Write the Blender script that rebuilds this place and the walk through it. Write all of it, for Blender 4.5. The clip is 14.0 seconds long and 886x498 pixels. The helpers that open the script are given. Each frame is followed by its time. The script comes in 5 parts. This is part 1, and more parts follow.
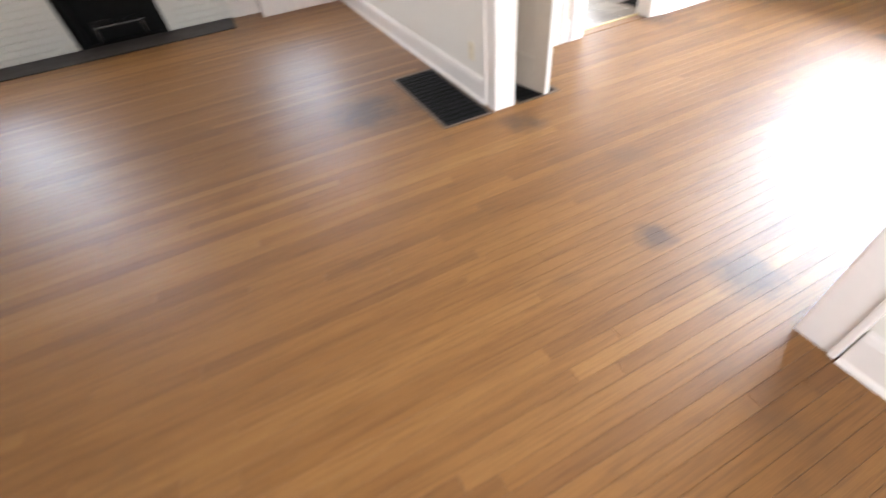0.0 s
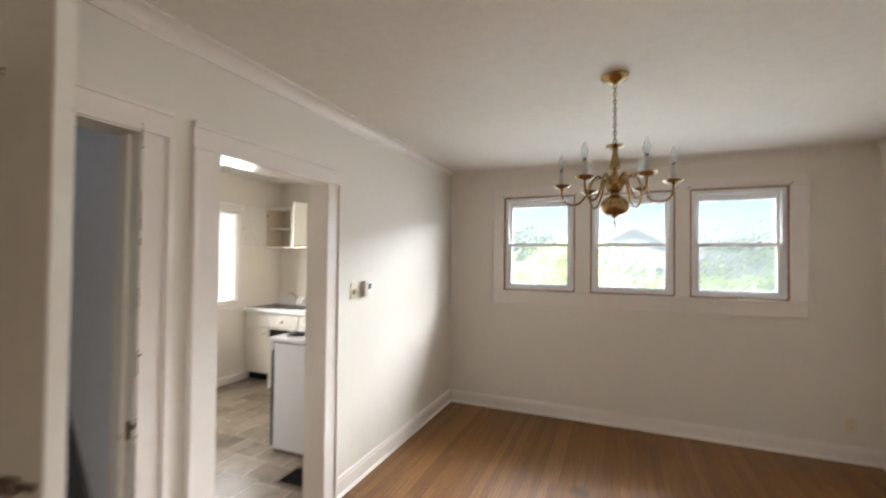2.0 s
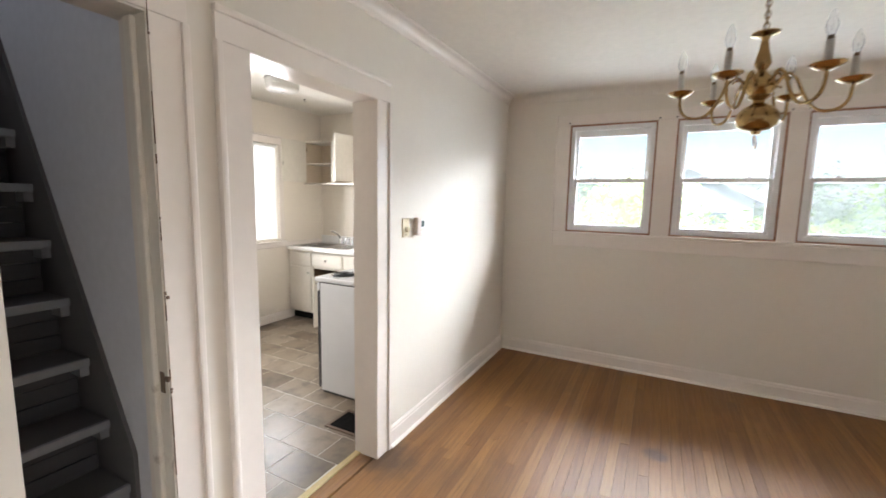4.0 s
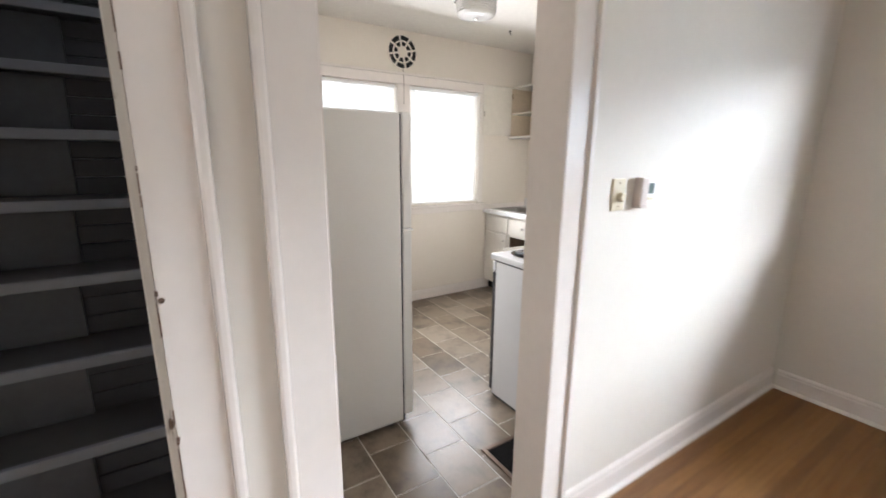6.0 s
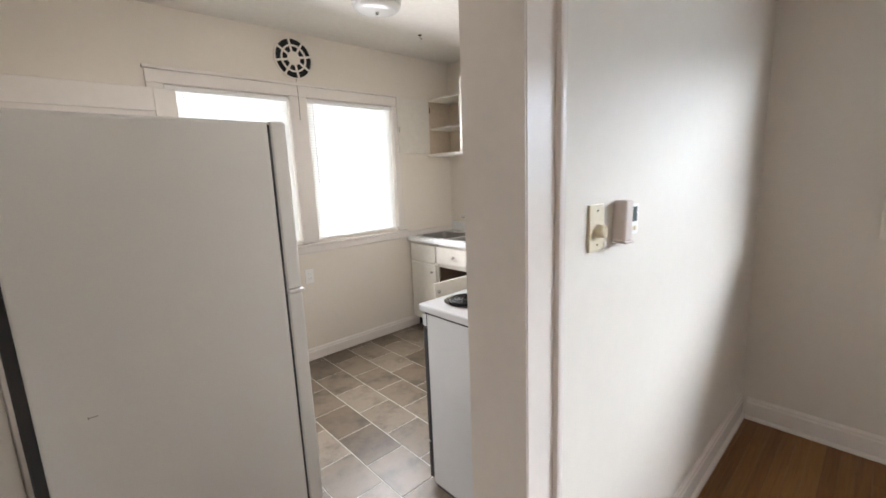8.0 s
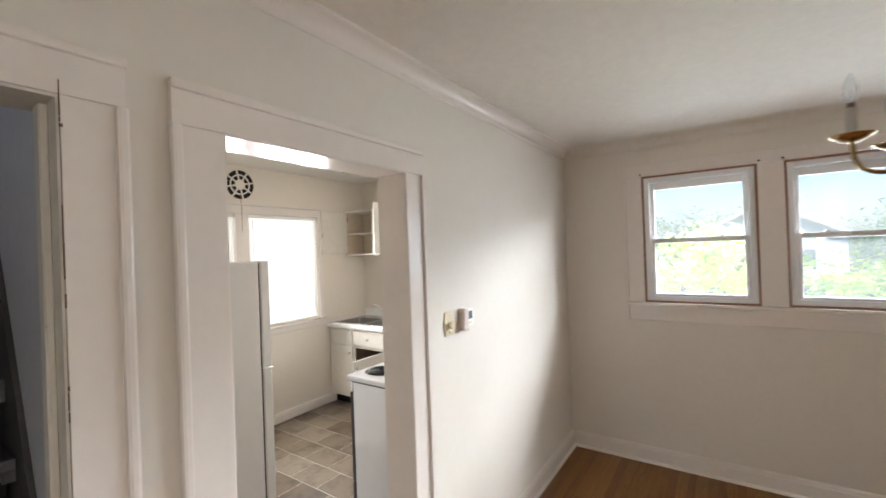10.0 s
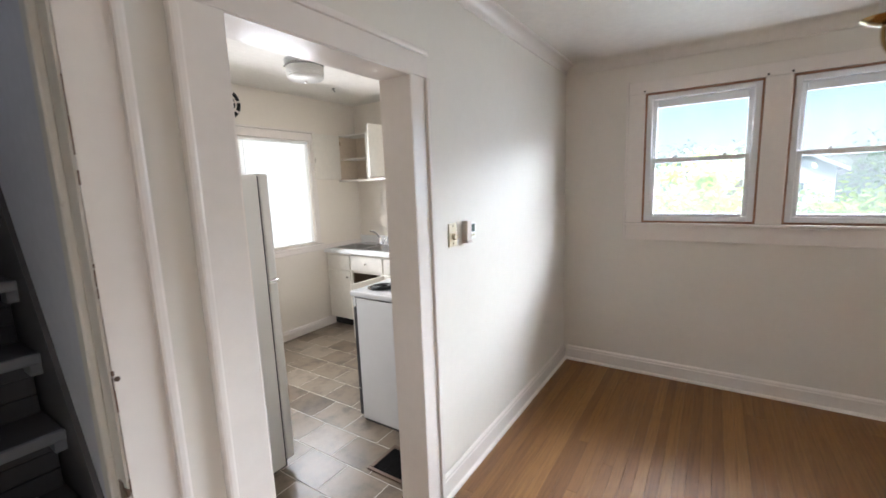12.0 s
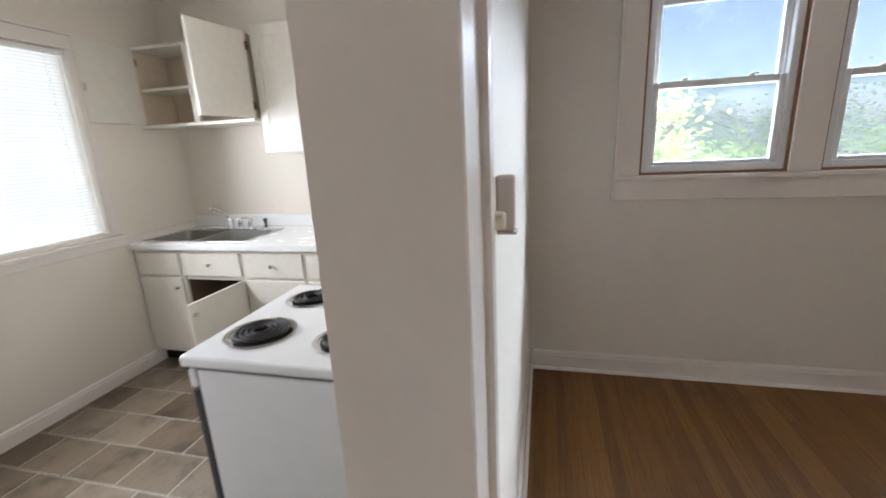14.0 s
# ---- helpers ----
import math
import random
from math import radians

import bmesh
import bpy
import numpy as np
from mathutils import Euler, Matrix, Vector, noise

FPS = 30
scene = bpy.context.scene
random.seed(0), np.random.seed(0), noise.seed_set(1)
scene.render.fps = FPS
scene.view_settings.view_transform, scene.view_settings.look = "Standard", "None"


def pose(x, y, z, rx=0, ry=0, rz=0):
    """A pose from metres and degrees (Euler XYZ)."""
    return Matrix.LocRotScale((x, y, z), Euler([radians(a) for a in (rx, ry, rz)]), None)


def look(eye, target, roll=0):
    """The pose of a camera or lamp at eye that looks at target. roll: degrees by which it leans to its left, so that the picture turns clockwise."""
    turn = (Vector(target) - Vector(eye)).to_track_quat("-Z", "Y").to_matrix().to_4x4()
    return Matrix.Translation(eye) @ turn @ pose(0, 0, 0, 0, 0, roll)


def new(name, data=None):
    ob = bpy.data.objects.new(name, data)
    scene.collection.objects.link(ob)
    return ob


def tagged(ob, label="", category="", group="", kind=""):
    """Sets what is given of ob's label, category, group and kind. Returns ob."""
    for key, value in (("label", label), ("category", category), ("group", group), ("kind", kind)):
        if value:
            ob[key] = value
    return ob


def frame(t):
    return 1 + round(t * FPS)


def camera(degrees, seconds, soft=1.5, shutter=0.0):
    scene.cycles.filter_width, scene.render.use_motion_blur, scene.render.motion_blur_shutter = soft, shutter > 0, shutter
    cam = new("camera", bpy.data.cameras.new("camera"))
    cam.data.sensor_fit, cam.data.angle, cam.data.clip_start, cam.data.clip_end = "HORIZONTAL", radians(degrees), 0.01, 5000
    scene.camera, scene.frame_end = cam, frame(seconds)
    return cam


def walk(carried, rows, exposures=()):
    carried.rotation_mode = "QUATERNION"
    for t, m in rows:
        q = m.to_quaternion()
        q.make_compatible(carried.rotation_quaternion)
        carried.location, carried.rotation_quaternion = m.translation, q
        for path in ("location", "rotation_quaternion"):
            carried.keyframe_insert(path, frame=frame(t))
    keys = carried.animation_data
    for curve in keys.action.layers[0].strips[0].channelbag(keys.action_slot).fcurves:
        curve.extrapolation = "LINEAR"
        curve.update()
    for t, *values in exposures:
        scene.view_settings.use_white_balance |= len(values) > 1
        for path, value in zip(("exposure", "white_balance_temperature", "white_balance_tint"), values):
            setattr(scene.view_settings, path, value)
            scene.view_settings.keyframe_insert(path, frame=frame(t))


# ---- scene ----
cam = camera(94.1, 14.0, soft=1.6, shutter=0.4)
EXPOSURES = [(0.0, 3.0, 6050, 11), (0.5, 2.85, 6150, 11), (1.0, 2.55, 6580, 10), (1.3, 2.22, 6780, 10), (1.6, 1.82, 6780, 10), (2.0, 1.72, 6680, 11), (4.5, 1.92, 6480, 12), (5.0, 1.92, 6300, 12), (6.5, 1.75, 6200, 13), (7.2, 1.54, 6200, 13), (9.5, 1.68, 6580, 12), (10.5, 1.7, 6480, 12), (11.0, 1.72, 6280, 12), (12.5, 1.67, 6130, 12), (13.5, 1.47, 6080, 11), (14.0, 1.37, 6080, 11)]
PATH = [
    (0, (0.009, -0.284, 1.356), (0.528, 1.033, -0.057), -7.3),
    (0.5, (0.343, 0.112, 1.428), (1.402, 1.171, 0.103), -1.5),
    (1, (0.756, 0.508, 1.452), (2.353, 1.231, 0.489), 2.4),
    (1.2, (0.91, 0.617, 1.5), (2.659, 1.331, 0.842), 0.9),
    (1.5, (1.086, 0.754, 1.538), (2.911, 1.537, 1.299), 0.0),
    (2, (1.372, 1.0, 1.574), (3.218, 1.767, 1.612), 0.6),
    (2.2, (1.449, 1.043, 1.589), (3.365, 1.613, 1.653), 0.9),
    (4.3, (1.748, 1.314, 1.51), (3.442, 2.334, 1.206), 1.2),
    (4.5, (1.855, 1.308, 1.519), (3.487, 2.416, 1.19), 1.4),
    (5, (2.065, 1.351, 1.514), (3.506, 2.684, 1.131), 1.4),
    (5.5, (2.242, 1.516, 1.466), (3.5, 3.011, 1.036), 1.3),
    (6, (2.431, 1.732, 1.465), (3.477, 3.38, 1.028), 0.5),
    (6.5, (2.653, 1.981, 1.506), (3.563, 3.724, 1.138), -0.6),
    (7, (2.879, 2.205, 1.475), (3.881, 3.901, 1.126), -0.7),
    (7.2, (2.942, 2.271, 1.472), (4.04, 3.905, 1.12), -1.1),
    (9.3, (2.305, 1.794, 1.558), (3.823, 3.079, 1.347), -1.2),
    (9.5, (2.223, 1.727, 1.592), (3.779, 2.979, 1.488), -1.6),
    (10, (2.114, 1.543, 1.694), (3.763, 2.675, 1.699), -2.1),
    (10.5, (1.988, 1.365, 1.648), (3.684, 2.422, 1.566), -1.8),
    (11, (1.966, 1.381, 1.502), (3.676, 2.391, 1.26), -1.0),
    (11.5, (2.001, 1.471, 1.532), (3.694, 2.497, 1.247), -1.1),
    (12, (2.069, 1.598, 1.576), (3.719, 2.687, 1.273), -2.1),
    (12.5, (2.327, 1.803, 1.511), (3.982, 2.848, 1.098), -2.4),
    (13, (2.547, 2.042, 1.457), (4.209, 3.044, 0.973), -2.5),
    (13.5, (2.79, 2.337, 1.467), (4.574, 3.102, 0.983), -2.5),
    (14, (3.09, 2.582, 1.457), (4.971, 3.053, 0.967), -2.9),
]
walk(cam, [(t, look(eye, target, roll)) for t, eye, target, roll in PATH],
     exposures=EXPOSURES)

# ---- world and light ----
world = bpy.data.worlds.new("sky")
scene.world = world
world.use_nodes = True
wn = world.node_tree.nodes
sky = wn.new("ShaderNodeTexSky")
sky.sky_type = "NISHITA"
sky.sun_disc = False
sky.sun_elevation = radians(60)
sky.sun_rotation = radians(259)
sky.dust_density = 1.4
sky.ozone_density = 2.0
wn["Background"].inputs["Strength"].default_value = 0.066
world.node_tree.links.new(sky.outputs["Color"], wn["Background"].inputs["Color"])

sun = new("sun", bpy.data.lights.new("sun", "SUN"))
sun.data.energy, sun.data.angle, sun.data.color = 2.2, radians(15), (1.0, 0.98, 0.95)
sun.matrix_world = look((-5.0, -1.0, 8.8), (0, 0, 0))


def window_light(centre, target, w, h, watts, colour=(0.97, 0.98, 1.0), spread=180):
    """Added area lamp standing in for sky light from a window."""
    lamp = new("window_light", bpy.data.lights.new("window_light", "AREA"))
    lamp.data.shape, lamp.data.size, lamp.data.size_y = "RECTANGLE", w, h
    lamp.data.energy, lamp.data.color, lamp.data.spread = watts, colour, radians(spread)
    lamp.matrix_world = look(centre, target)


# added lamps for the bright sky below the eave, before the three dining windows
window_light((6.50, 0.7, 1.72), (4.0, 0.7, 1.72), 5.0, 1.6, 82, (0.87, 0.94, 1.0))
window_light((9.5, -0.6, 4.25), (5.6, 0.5, 1.7), 11.0, 3.1, 2600, (0.87, 0.94, 1.0))
for wx in (3.80, 4.74):
    window_light((wx, 5.40, 1.54), (wx, 4.0, 1.54), 0.75, 1.08, 2.1, (0.84, 0.92, 1.0))
    # added lamp on the room side of the blind lights the kitchen
    window_light((wx, 5.12, 1.55), (wx, 4.1, 1.38), 0.75, 0.5, 7.4, spread=168)
window_light((0.725, 6.06, 1.55), (0.725, 4.0, 1.0), 0.6, 1.0, 6.5, (0.90, 0.95, 1.0))
window_light((-2.62, 6.06, 1.55), (-2.3, 4.0, 1.0), 0.6, 1.0, 8.5, (0.90, 0.95, 1.0))
# unseen front opening: this lamp is added to light the door casings
window_light((-0.45, -1.9, 1.6), (1.2, 2.67, 0.3), 2.4, 1.0, 6.0, (1.0, 0.95, 0.91), 110)
# unseen lamp high in the stairwell, added to brighten the stair wall
window_light((1.97, 4.8, 3.7), (2.1, 3.0, 2.0), 0.4, 0.9, 3.2, (0.86, 0.92, 1.0))

# ---- material helpers ----
def mat_new(name):
    m = bpy.data.materials.new(name)
    m.use_nodes = True
    nt = m.node_tree
    return m, nt, nt.nodes["Principled BSDF"]


def node(nt, kind, **inputs):
    n = nt.nodes.new(kind)
    for key, value in inputs.items():
        n.inputs[key.replace("_", " ")].default_value = value
    return n


def noise_tex(nt, scale, detail=4.0, rough=0.55, stretch=None, offset=None):
    geo = nt.nodes.new("ShaderNodeNewGeometry")
    n = node(nt, "ShaderNodeTexNoise", Scale=scale, Detail=detail, Roughness=rough)
    src = geo.outputs["Position"]
    if offset is not None:
        add = nt.nodes.new("ShaderNodeVectorMath")
        nt.links.new(src, add.inputs[0])
        nt.links.new(offset, add.inputs[1])
        src = add.outputs[0]
    if stretch:
        mul = nt.nodes.new("ShaderNodeVectorMath")
        mul.operation = "MULTIPLY"
        mul.inputs[1].default_value = stretch
        nt.links.new(src, mul.inputs[0])
        src = mul.outputs[0]
    nt.links.new(src, n.inputs["Vector"])
    return n.outputs["Fac"]


def ramp(nt, fac, stops):
    r = nt.nodes.new("ShaderNodeValToRGB")
    while len(r.color_ramp.elements) < len(stops):
        r.color_ramp.elements.new(0.5)
    for e, (p, c) in zip(r.color_ramp.elements, stops):
        e.position, e.color = p, (*c, 1) if len(c) == 3 else c
    nt.links.new(fac, r.inputs["Fac"])
    return r.outputs["Color"]


def mixc(nt, fac, a, b, mode="MIX"):
    m = nt.nodes.new("ShaderNodeMix")
    m.data_type, m.blend_type = "RGBA", mode
    for sock, value in ((m.inputs[0], fac), (m.inputs[6], a), (m.inputs[7], b)):
        if hasattr(value, "links"):
            nt.links.new(value, sock)
        elif isinstance(value, (int, float)):
            sock.default_value = value
        else:
            sock.default_value = (*value, 1)
    return m.outputs[2]


def bump(nt, bsdf, height, strength=0.1, distance=0.002):
    b = node(nt, "ShaderNodeBump", Strength=strength, Distance=distance)
    nt.links.new(height, b.inputs["Height"])
    nt.links.new(b.outputs["Normal"], bsdf.inputs["Normal"])


def paint(name, colour, rough=0.5, grain=180.0, strength=0.12, blotch=0.05, stain=None, stain_at=0.66, dist=0.001, speck=0.06):
    """Painted surface: two scales of tone, roller or brush relief and faint stains."""
    m, nt, b = mat_new(name)
    dark = tuple(c * (1 - blotch * 2) for c in colour)
    base = mixc(nt, noise_tex(nt, 1.7, 5), dark, colour)
    fine = ramp(nt, noise_tex(nt, 23, 3), [(0.3, (1 - speck,) * 3), (0.7, (1, 1, 1))])
    col = mixc(nt, 1.0, base, fine, "MULTIPLY")
    if stain:
        mask = ramp(nt, noise_tex(nt, 5.3, 8, 0.7), [(stain_at, (0, 0, 0)), (min(stain_at + 0.12, 1), (1, 1, 1))])
        col = mixc(nt, mask, col, stain)
    nt.links.new(col, b.inputs["Base Color"])
    b.inputs["Roughness"].default_value = rough
    bump(nt, b, noise_tex(nt, grain, 3), strength, dist)
    return m


def plain(name, colour, rough=0.4, metal=0.0, grain=60.0, var=0.12, bumps=0.04, coat=0.0):
    m, nt, b = mat_new(name)
    col = mixc(nt, noise_tex(nt, grain, 4), tuple(c * (1 - var) for c in colour), tuple(min(1, c * (1 + var)) for c in colour))
    nt.links.new(col, b.inputs["Base Color"])
    b.inputs["Metallic"].default_value = metal
    b.inputs["Coat Weight"].default_value = coat
    rr = node(nt, "ShaderNodeMapRange")
    rr.inputs["To Min"].default_value, rr.inputs["To Max"].default_value = rough * 0.75, min(1, rough * 1.3)
    nt.links.new(noise_tex(nt, grain * 0.15, 4), rr.inputs["Value"])
    nt.links.new(rr.outputs["Result"], b.inputs["Roughness"])
    if bumps:
        bump(nt, b, noise_tex(nt, grain * 3, 2), bumps, 0.001)
    return m


def piece_random(nt):
    """A number of its own for every plank, tile or brick, whether object or island."""
    info = nt.nodes.new("ShaderNodeObjectInfo")
    geo = nt.nodes.new("ShaderNodeNewGeometry")
    add = nt.nodes.new("ShaderNodeMath")
    add.operation = "ADD"
    nt.links.new(info.outputs["Random"], add.inputs[0])
    nt.links.new(geo.outputs["Random Per Island"], add.inputs[1])
    fr = nt.nodes.new("ShaderNodeMath")
    fr.operation = "FRACT"
    nt.links.new(add.outputs[0], fr.inputs[0])
    return fr.outputs[0]


def scaled(nt, value, k):
    c = nt.nodes.new("ShaderNodeCombineXYZ")
    m = nt.nodes.new("ShaderNodeMath")
    m.operation = "MULTIPLY"
    m.inputs[1].default_value = k
    nt.links.new(value, m.inputs[0])
    for i in range(3):
        nt.links.new(m.outputs[0], c.inputs[i])
    return c.outputs[0]


def oak_floor():
    m, nt, b = mat_new("oak_floor")
    rnd = piece_random(nt)
    off = scaled(nt, rnd, 37.0)
    tone = ramp(nt, rnd, [(0.0, (0.200, 0.087, 0.022)), (0.25, (0.235, 0.105, 0.026)), (0.8, (0.265, 0.123, 0.032)), (1.0, (0.31, 0.150, 0.042))])
    grain = ramp(nt, noise_tex(nt, 9, 6, 0.65, (0.35, 9, 1), off), [(0.3, (0.62, 0.55, 0.48)), (0.55, (1, 1, 1)), (0.8, (0.86, 0.8, 0.74))])
    col = mixc(nt, 0.88, tone, grain, "MULTIPLY")
    fine = ramp(nt, noise_tex(nt, 60, 3, 0.6, (0.12, 8, 1), off), [(0.35, (0.78, 0.72, 0.66)), (0.6, (1, 1, 1))])
    col = mixc(nt, 0.7, col, fine, "MULTIPLY")
    wear = ramp(nt, noise_tex(nt, 1.3, 5, 0.65), [(0.58, (0, 0, 0)), (0.75, (0.5, 0.5, 0.5))])
    col = mixc(nt, wear, col, (0.085, 0.045, 0.022))
    geo = nt.nodes.new("ShaderNodeNewGeometry")
    rough_edge = noise_tex(nt, 7.0, 6, 0.7)
    for sx, sy, sr in ((3.50, 2.60, 0.34), (1.50, 0.20, 0.27), (3.15, -0.72, 0.42), (1.36, 0.55, 0.16), (1.48, 1.74, 0.26), (0.66, 2.50, 0.5), (4.32, 1.21, 0.14)):
        # old water stains and dirty spots; (0.66, 2.50) paints in the dark wall's reflection
        sub = nt.nodes.new("ShaderNodeVectorMath")
        sub.operation = "DISTANCE"
        sub.inputs[1].default_value = (sx, sy, 0)
        nt.links.new(geo.outputs["Position"], sub.inputs[0])
        near = node(nt, "ShaderNodeMapRange")
        near.inputs["From Min"].default_value, near.inputs["From Max"].default_value = sr, 0.0
        nt.links.new(sub.outputs["Value"], near.inputs["Value"])
        mul = nt.nodes.new("ShaderNodeMath")
        mul.operation = "MULTIPLY"
        nt.links.new(near.outputs["Result"], mul.inputs[0])
        nt.links.new(rough_edge, mul.inputs[1])
        mask = ramp(nt, mul.outputs[0], [(0.16, (0, 0, 0)), (0.42, (0.7, 0.7, 0.7))])
        col = mixc(nt, mask, col, (0.05, 0.028, 0.018))
    nt.links.new(col, b.inputs["Base Color"])
    rr = node(nt, "ShaderNodeMapRange")
    rr.inputs["To Min"].default_value, rr.inputs["To Max"].default_value = 0.40, 0.56
    nt.links.new(noise_tex(nt, 3.0, 6, 0.7, (0.6, 2.0, 1)), rr.inputs["Value"])
    nt.links.new(rr.outputs["Result"], b.inputs["Roughness"])
    b.inputs["Specular IOR Level"].default_value = 0.52
    bump(nt, b, noise_tex(nt, 40, 4, 0.6, (0.2, 6, 1), off), 0.12, 0.001)
    return m


def stone_tile():
    m, nt, b = mat_new("vinyl_stone_tile")
    rnd = piece_random(nt)
    off = scaled(nt, rnd, 23.0)
    tone = ramp(nt, rnd, [(0.0, (0.14, 0.102, 0.066)), (0.5, (0.21, 0.168, 0.122)), (1.0, (0.285, 0.236, 0.182))])
    cloud = ramp(nt, noise_tex(nt, 6, 8, 0.68, None, off), [(0.34, (0.42, 0.39, 0.36)), (0.46, (0.85, 0.82, 0.8)), (0.56, (1.1, 1.08, 1.06)), (0.72, (0.95, 0.86, 0.76))])
    col = mixc(nt, 0.85, tone, cloud, "MULTIPLY")
    vein = ramp(nt, noise_tex(nt, 18, 8, 0.75, (1, 0.6, 1), off), [(0.6, (0, 0, 0)), (0.72, (0.5, 0.5, 0.5))])
    col = mixc(nt, vein, col, (0.17, 0.12, 0.075))
    nt.links.new(col, b.inputs["Base Color"])
    b.inputs["Roughness"].default_value = 0.32
    bump(nt, b, noise_tex(nt, 45, 5), 0.15, 0.001)
    return m


def clear_glass(name, rough=0.0, tint=(1, 1, 1)):
    m, nt, b = mat_new(name)
    b.inputs["Base Color"].default_value = (*tint, 1)
    b.inputs["Transmission Weight"].default_value = 1.0
    b.inputs["Roughness"].default_value = rough
    b.inputs["IOR"].default_value = 1.45
    return m


def pane_glass(name="window_glass", tint=(0.80, 0.83, 0.86), veil=1.0, ior=1.45):
    """Thin window glass: lets light pass straight through, with a faint mirror."""
    m, nt, b = mat_new(name)
    out = nt.nodes["Material Output"]
    tr = node(nt, "ShaderNodeBsdfTransparent")
    tr.inputs["Color"].default_value = (*tint, 1)
    gl = node(nt, "ShaderNodeBsdfGlossy", Roughness=0.02)
    fres = node(nt, "ShaderNodeFresnel", IOR=ior)
    mx = nt.nodes.new("ShaderNodeMixShader")
    nt.links.new(fres.outputs[0], mx.inputs[0])
    nt.links.new(tr.outputs[0], mx.inputs[1])
    nt.links.new(gl.outputs[0], mx.inputs[2])
    # pale veil: on the panes it paints in the glare of outdoors
    haze = node(nt, "ShaderNodeBsdfTranslucent")
    haze.inputs["Color"].default_value = (0.9, 0.93, 0.95, 1)
    veiled = nt.nodes.new("ShaderNodeMixShader")
    veil_amount = ramp(nt, noise_tex(nt, 6.0, 5, 0.6), [(0.3, (0.012 * veil,) * 3), (0.8, (0.022 * veil,) * 3)])
    nt.links.new(veil_amount, veiled.inputs[0])
    nt.links.new(mx.outputs[0], veiled.inputs[1])
    nt.links.new(haze.outputs[0], veiled.inputs[2])
    nt.links.new(veiled.outputs[0], out.inputs["Surface"])
    return m


def translucent(name, colour, rough, amount, tcolour=None):
    m, nt, b = mat_new(name)
    out = nt.nodes["Material Output"]
    vary = mixc(nt, noise_tex(nt, 9, 4), tuple(c * 0.85 for c in colour), colour)
    nt.links.new(vary, b.inputs["Base Color"])
    b.inputs["Roughness"].default_value = rough
    tl = node(nt, "ShaderNodeBsdfTranslucent")
    tl.inputs["Color"].default_value = (*(tcolour or colour), 1)
    mx = nt.nodes.new("ShaderNodeMixShader")
    mx.inputs[0].default_value = amount
    nt.links.new(b.outputs[0], mx.inputs[1])
    nt.links.new(tl.outputs[0], mx.inputs[2])
    nt.links.new(mx.outputs[0], out.inputs["Surface"])
    return m


WALL = paint("wall_paint", (0.77, 0.724, 0.652), 0.62, 110, 0.015, 0.02, speck=0.02)
KWALL = paint("kitchen_wall_paint", (0.80, 0.735, 0.645), 0.5, 110, 0.02, 0.03, speck=0.02)
CEIL = paint("ceiling_paint", (0.775, 0.73, 0.665), 0.75, 120, 0.10, 0.02)
TRIM = paint("trim_gloss_paint", (0.845, 0.785, 0.73), 0.22, 70, 0.05, 0.02, speck=0.03)
WORN = paint("worn_trim_paint", (0.78, 0.74, 0.67), 0.4, 60, 0.4, 0.05, (0.20, 0.13, 0.08), 0.6)
# door faces darker than their whitish edge: their shade is put into the colour
DOORP = paint("shaded_door_paint", (0.52, 0.45, 0.36), 0.33, 60, 0.2, 0.05, (0.45, 0.36, 0.25), 0.74)
STAIRWALL = paint("stair_wall_paint", (0.70, 0.70, 0.74), 0.6, 90, 0.15, 0.04)
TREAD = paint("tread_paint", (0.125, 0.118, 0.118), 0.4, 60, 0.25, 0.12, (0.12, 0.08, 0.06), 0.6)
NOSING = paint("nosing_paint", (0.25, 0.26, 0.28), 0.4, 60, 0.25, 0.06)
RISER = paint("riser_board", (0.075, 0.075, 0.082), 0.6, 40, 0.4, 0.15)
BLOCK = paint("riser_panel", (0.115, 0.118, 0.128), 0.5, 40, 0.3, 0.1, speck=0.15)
OAK = oak_floor()
TILE = stone_tile()
GROUT = plain("tile_joint", (0.62, 0.58, 0.51), 0.6, grain=80)
SUBFLOOR = plain("floor_bed", (0.05, 0.03, 0.018), 0.8, grain=40)
RAWWOOD = plain("raw_wood_edge", (0.30, 0.15, 0.085), 0.6, grain=50, var=0.25)
THRESH = plain("threshold_wood", (0.55, 0.43, 0.21), 0.4, grain=40, var=0.2)
VINYL = plain("white_vinyl", (0.80, 0.80, 0.80), 0.35, grain=30, var=0.03)
GLASS = pane_glass()
BULB = pane_glass("bulb_glass", (0.97, 0.97, 0.97), 8.0, 1.2)
CHIP = plain("old_dark_wood", (0.17, 0.11, 0.075), 0.6, grain=50, var=0.25)
BLACKMETAL = plain("black_grille_metal", (0.006, 0.005, 0.005), 0.75, 0.0, grain=70)
BLACKMETAL.node_tree.nodes["Principled BSDF"].inputs["Specular IOR Level"].default_value = 0.12
DARK = plain("dark_void", (0.006, 0.006, 0.006), 0.9, grain=20)
BRASS = plain("aged_brass", (0.40, 0.275, 0.125), 0.2, 1.0, grain=45, var=0.25, bumps=0.02)
BRONZE = plain("frame_bronze", (0.16, 0.11, 0.08), 0.4, 0.6, grain=60)
STEEL = plain("stainless_steel", (0.55, 0.55, 0.55), 0.25, 1.0, grain=90, var=0.1)
# sink bowls: darker and rougher steel than the rim
BOWL = plain("dark_sink_steel", (0.30, 0.285, 0.265), 0.38, 1.0, grain=70, var=0.2)
CHROME = plain("chrome", (0.70, 0.70, 0.71), 0.1, 1.0, grain=50, var=0.06, bumps=0)
ENAMEL = plain("white_enamel", (0.80, 0.81, 0.83), 0.18, grain=12, var=0.03, bumps=0.01, coat=0.3)
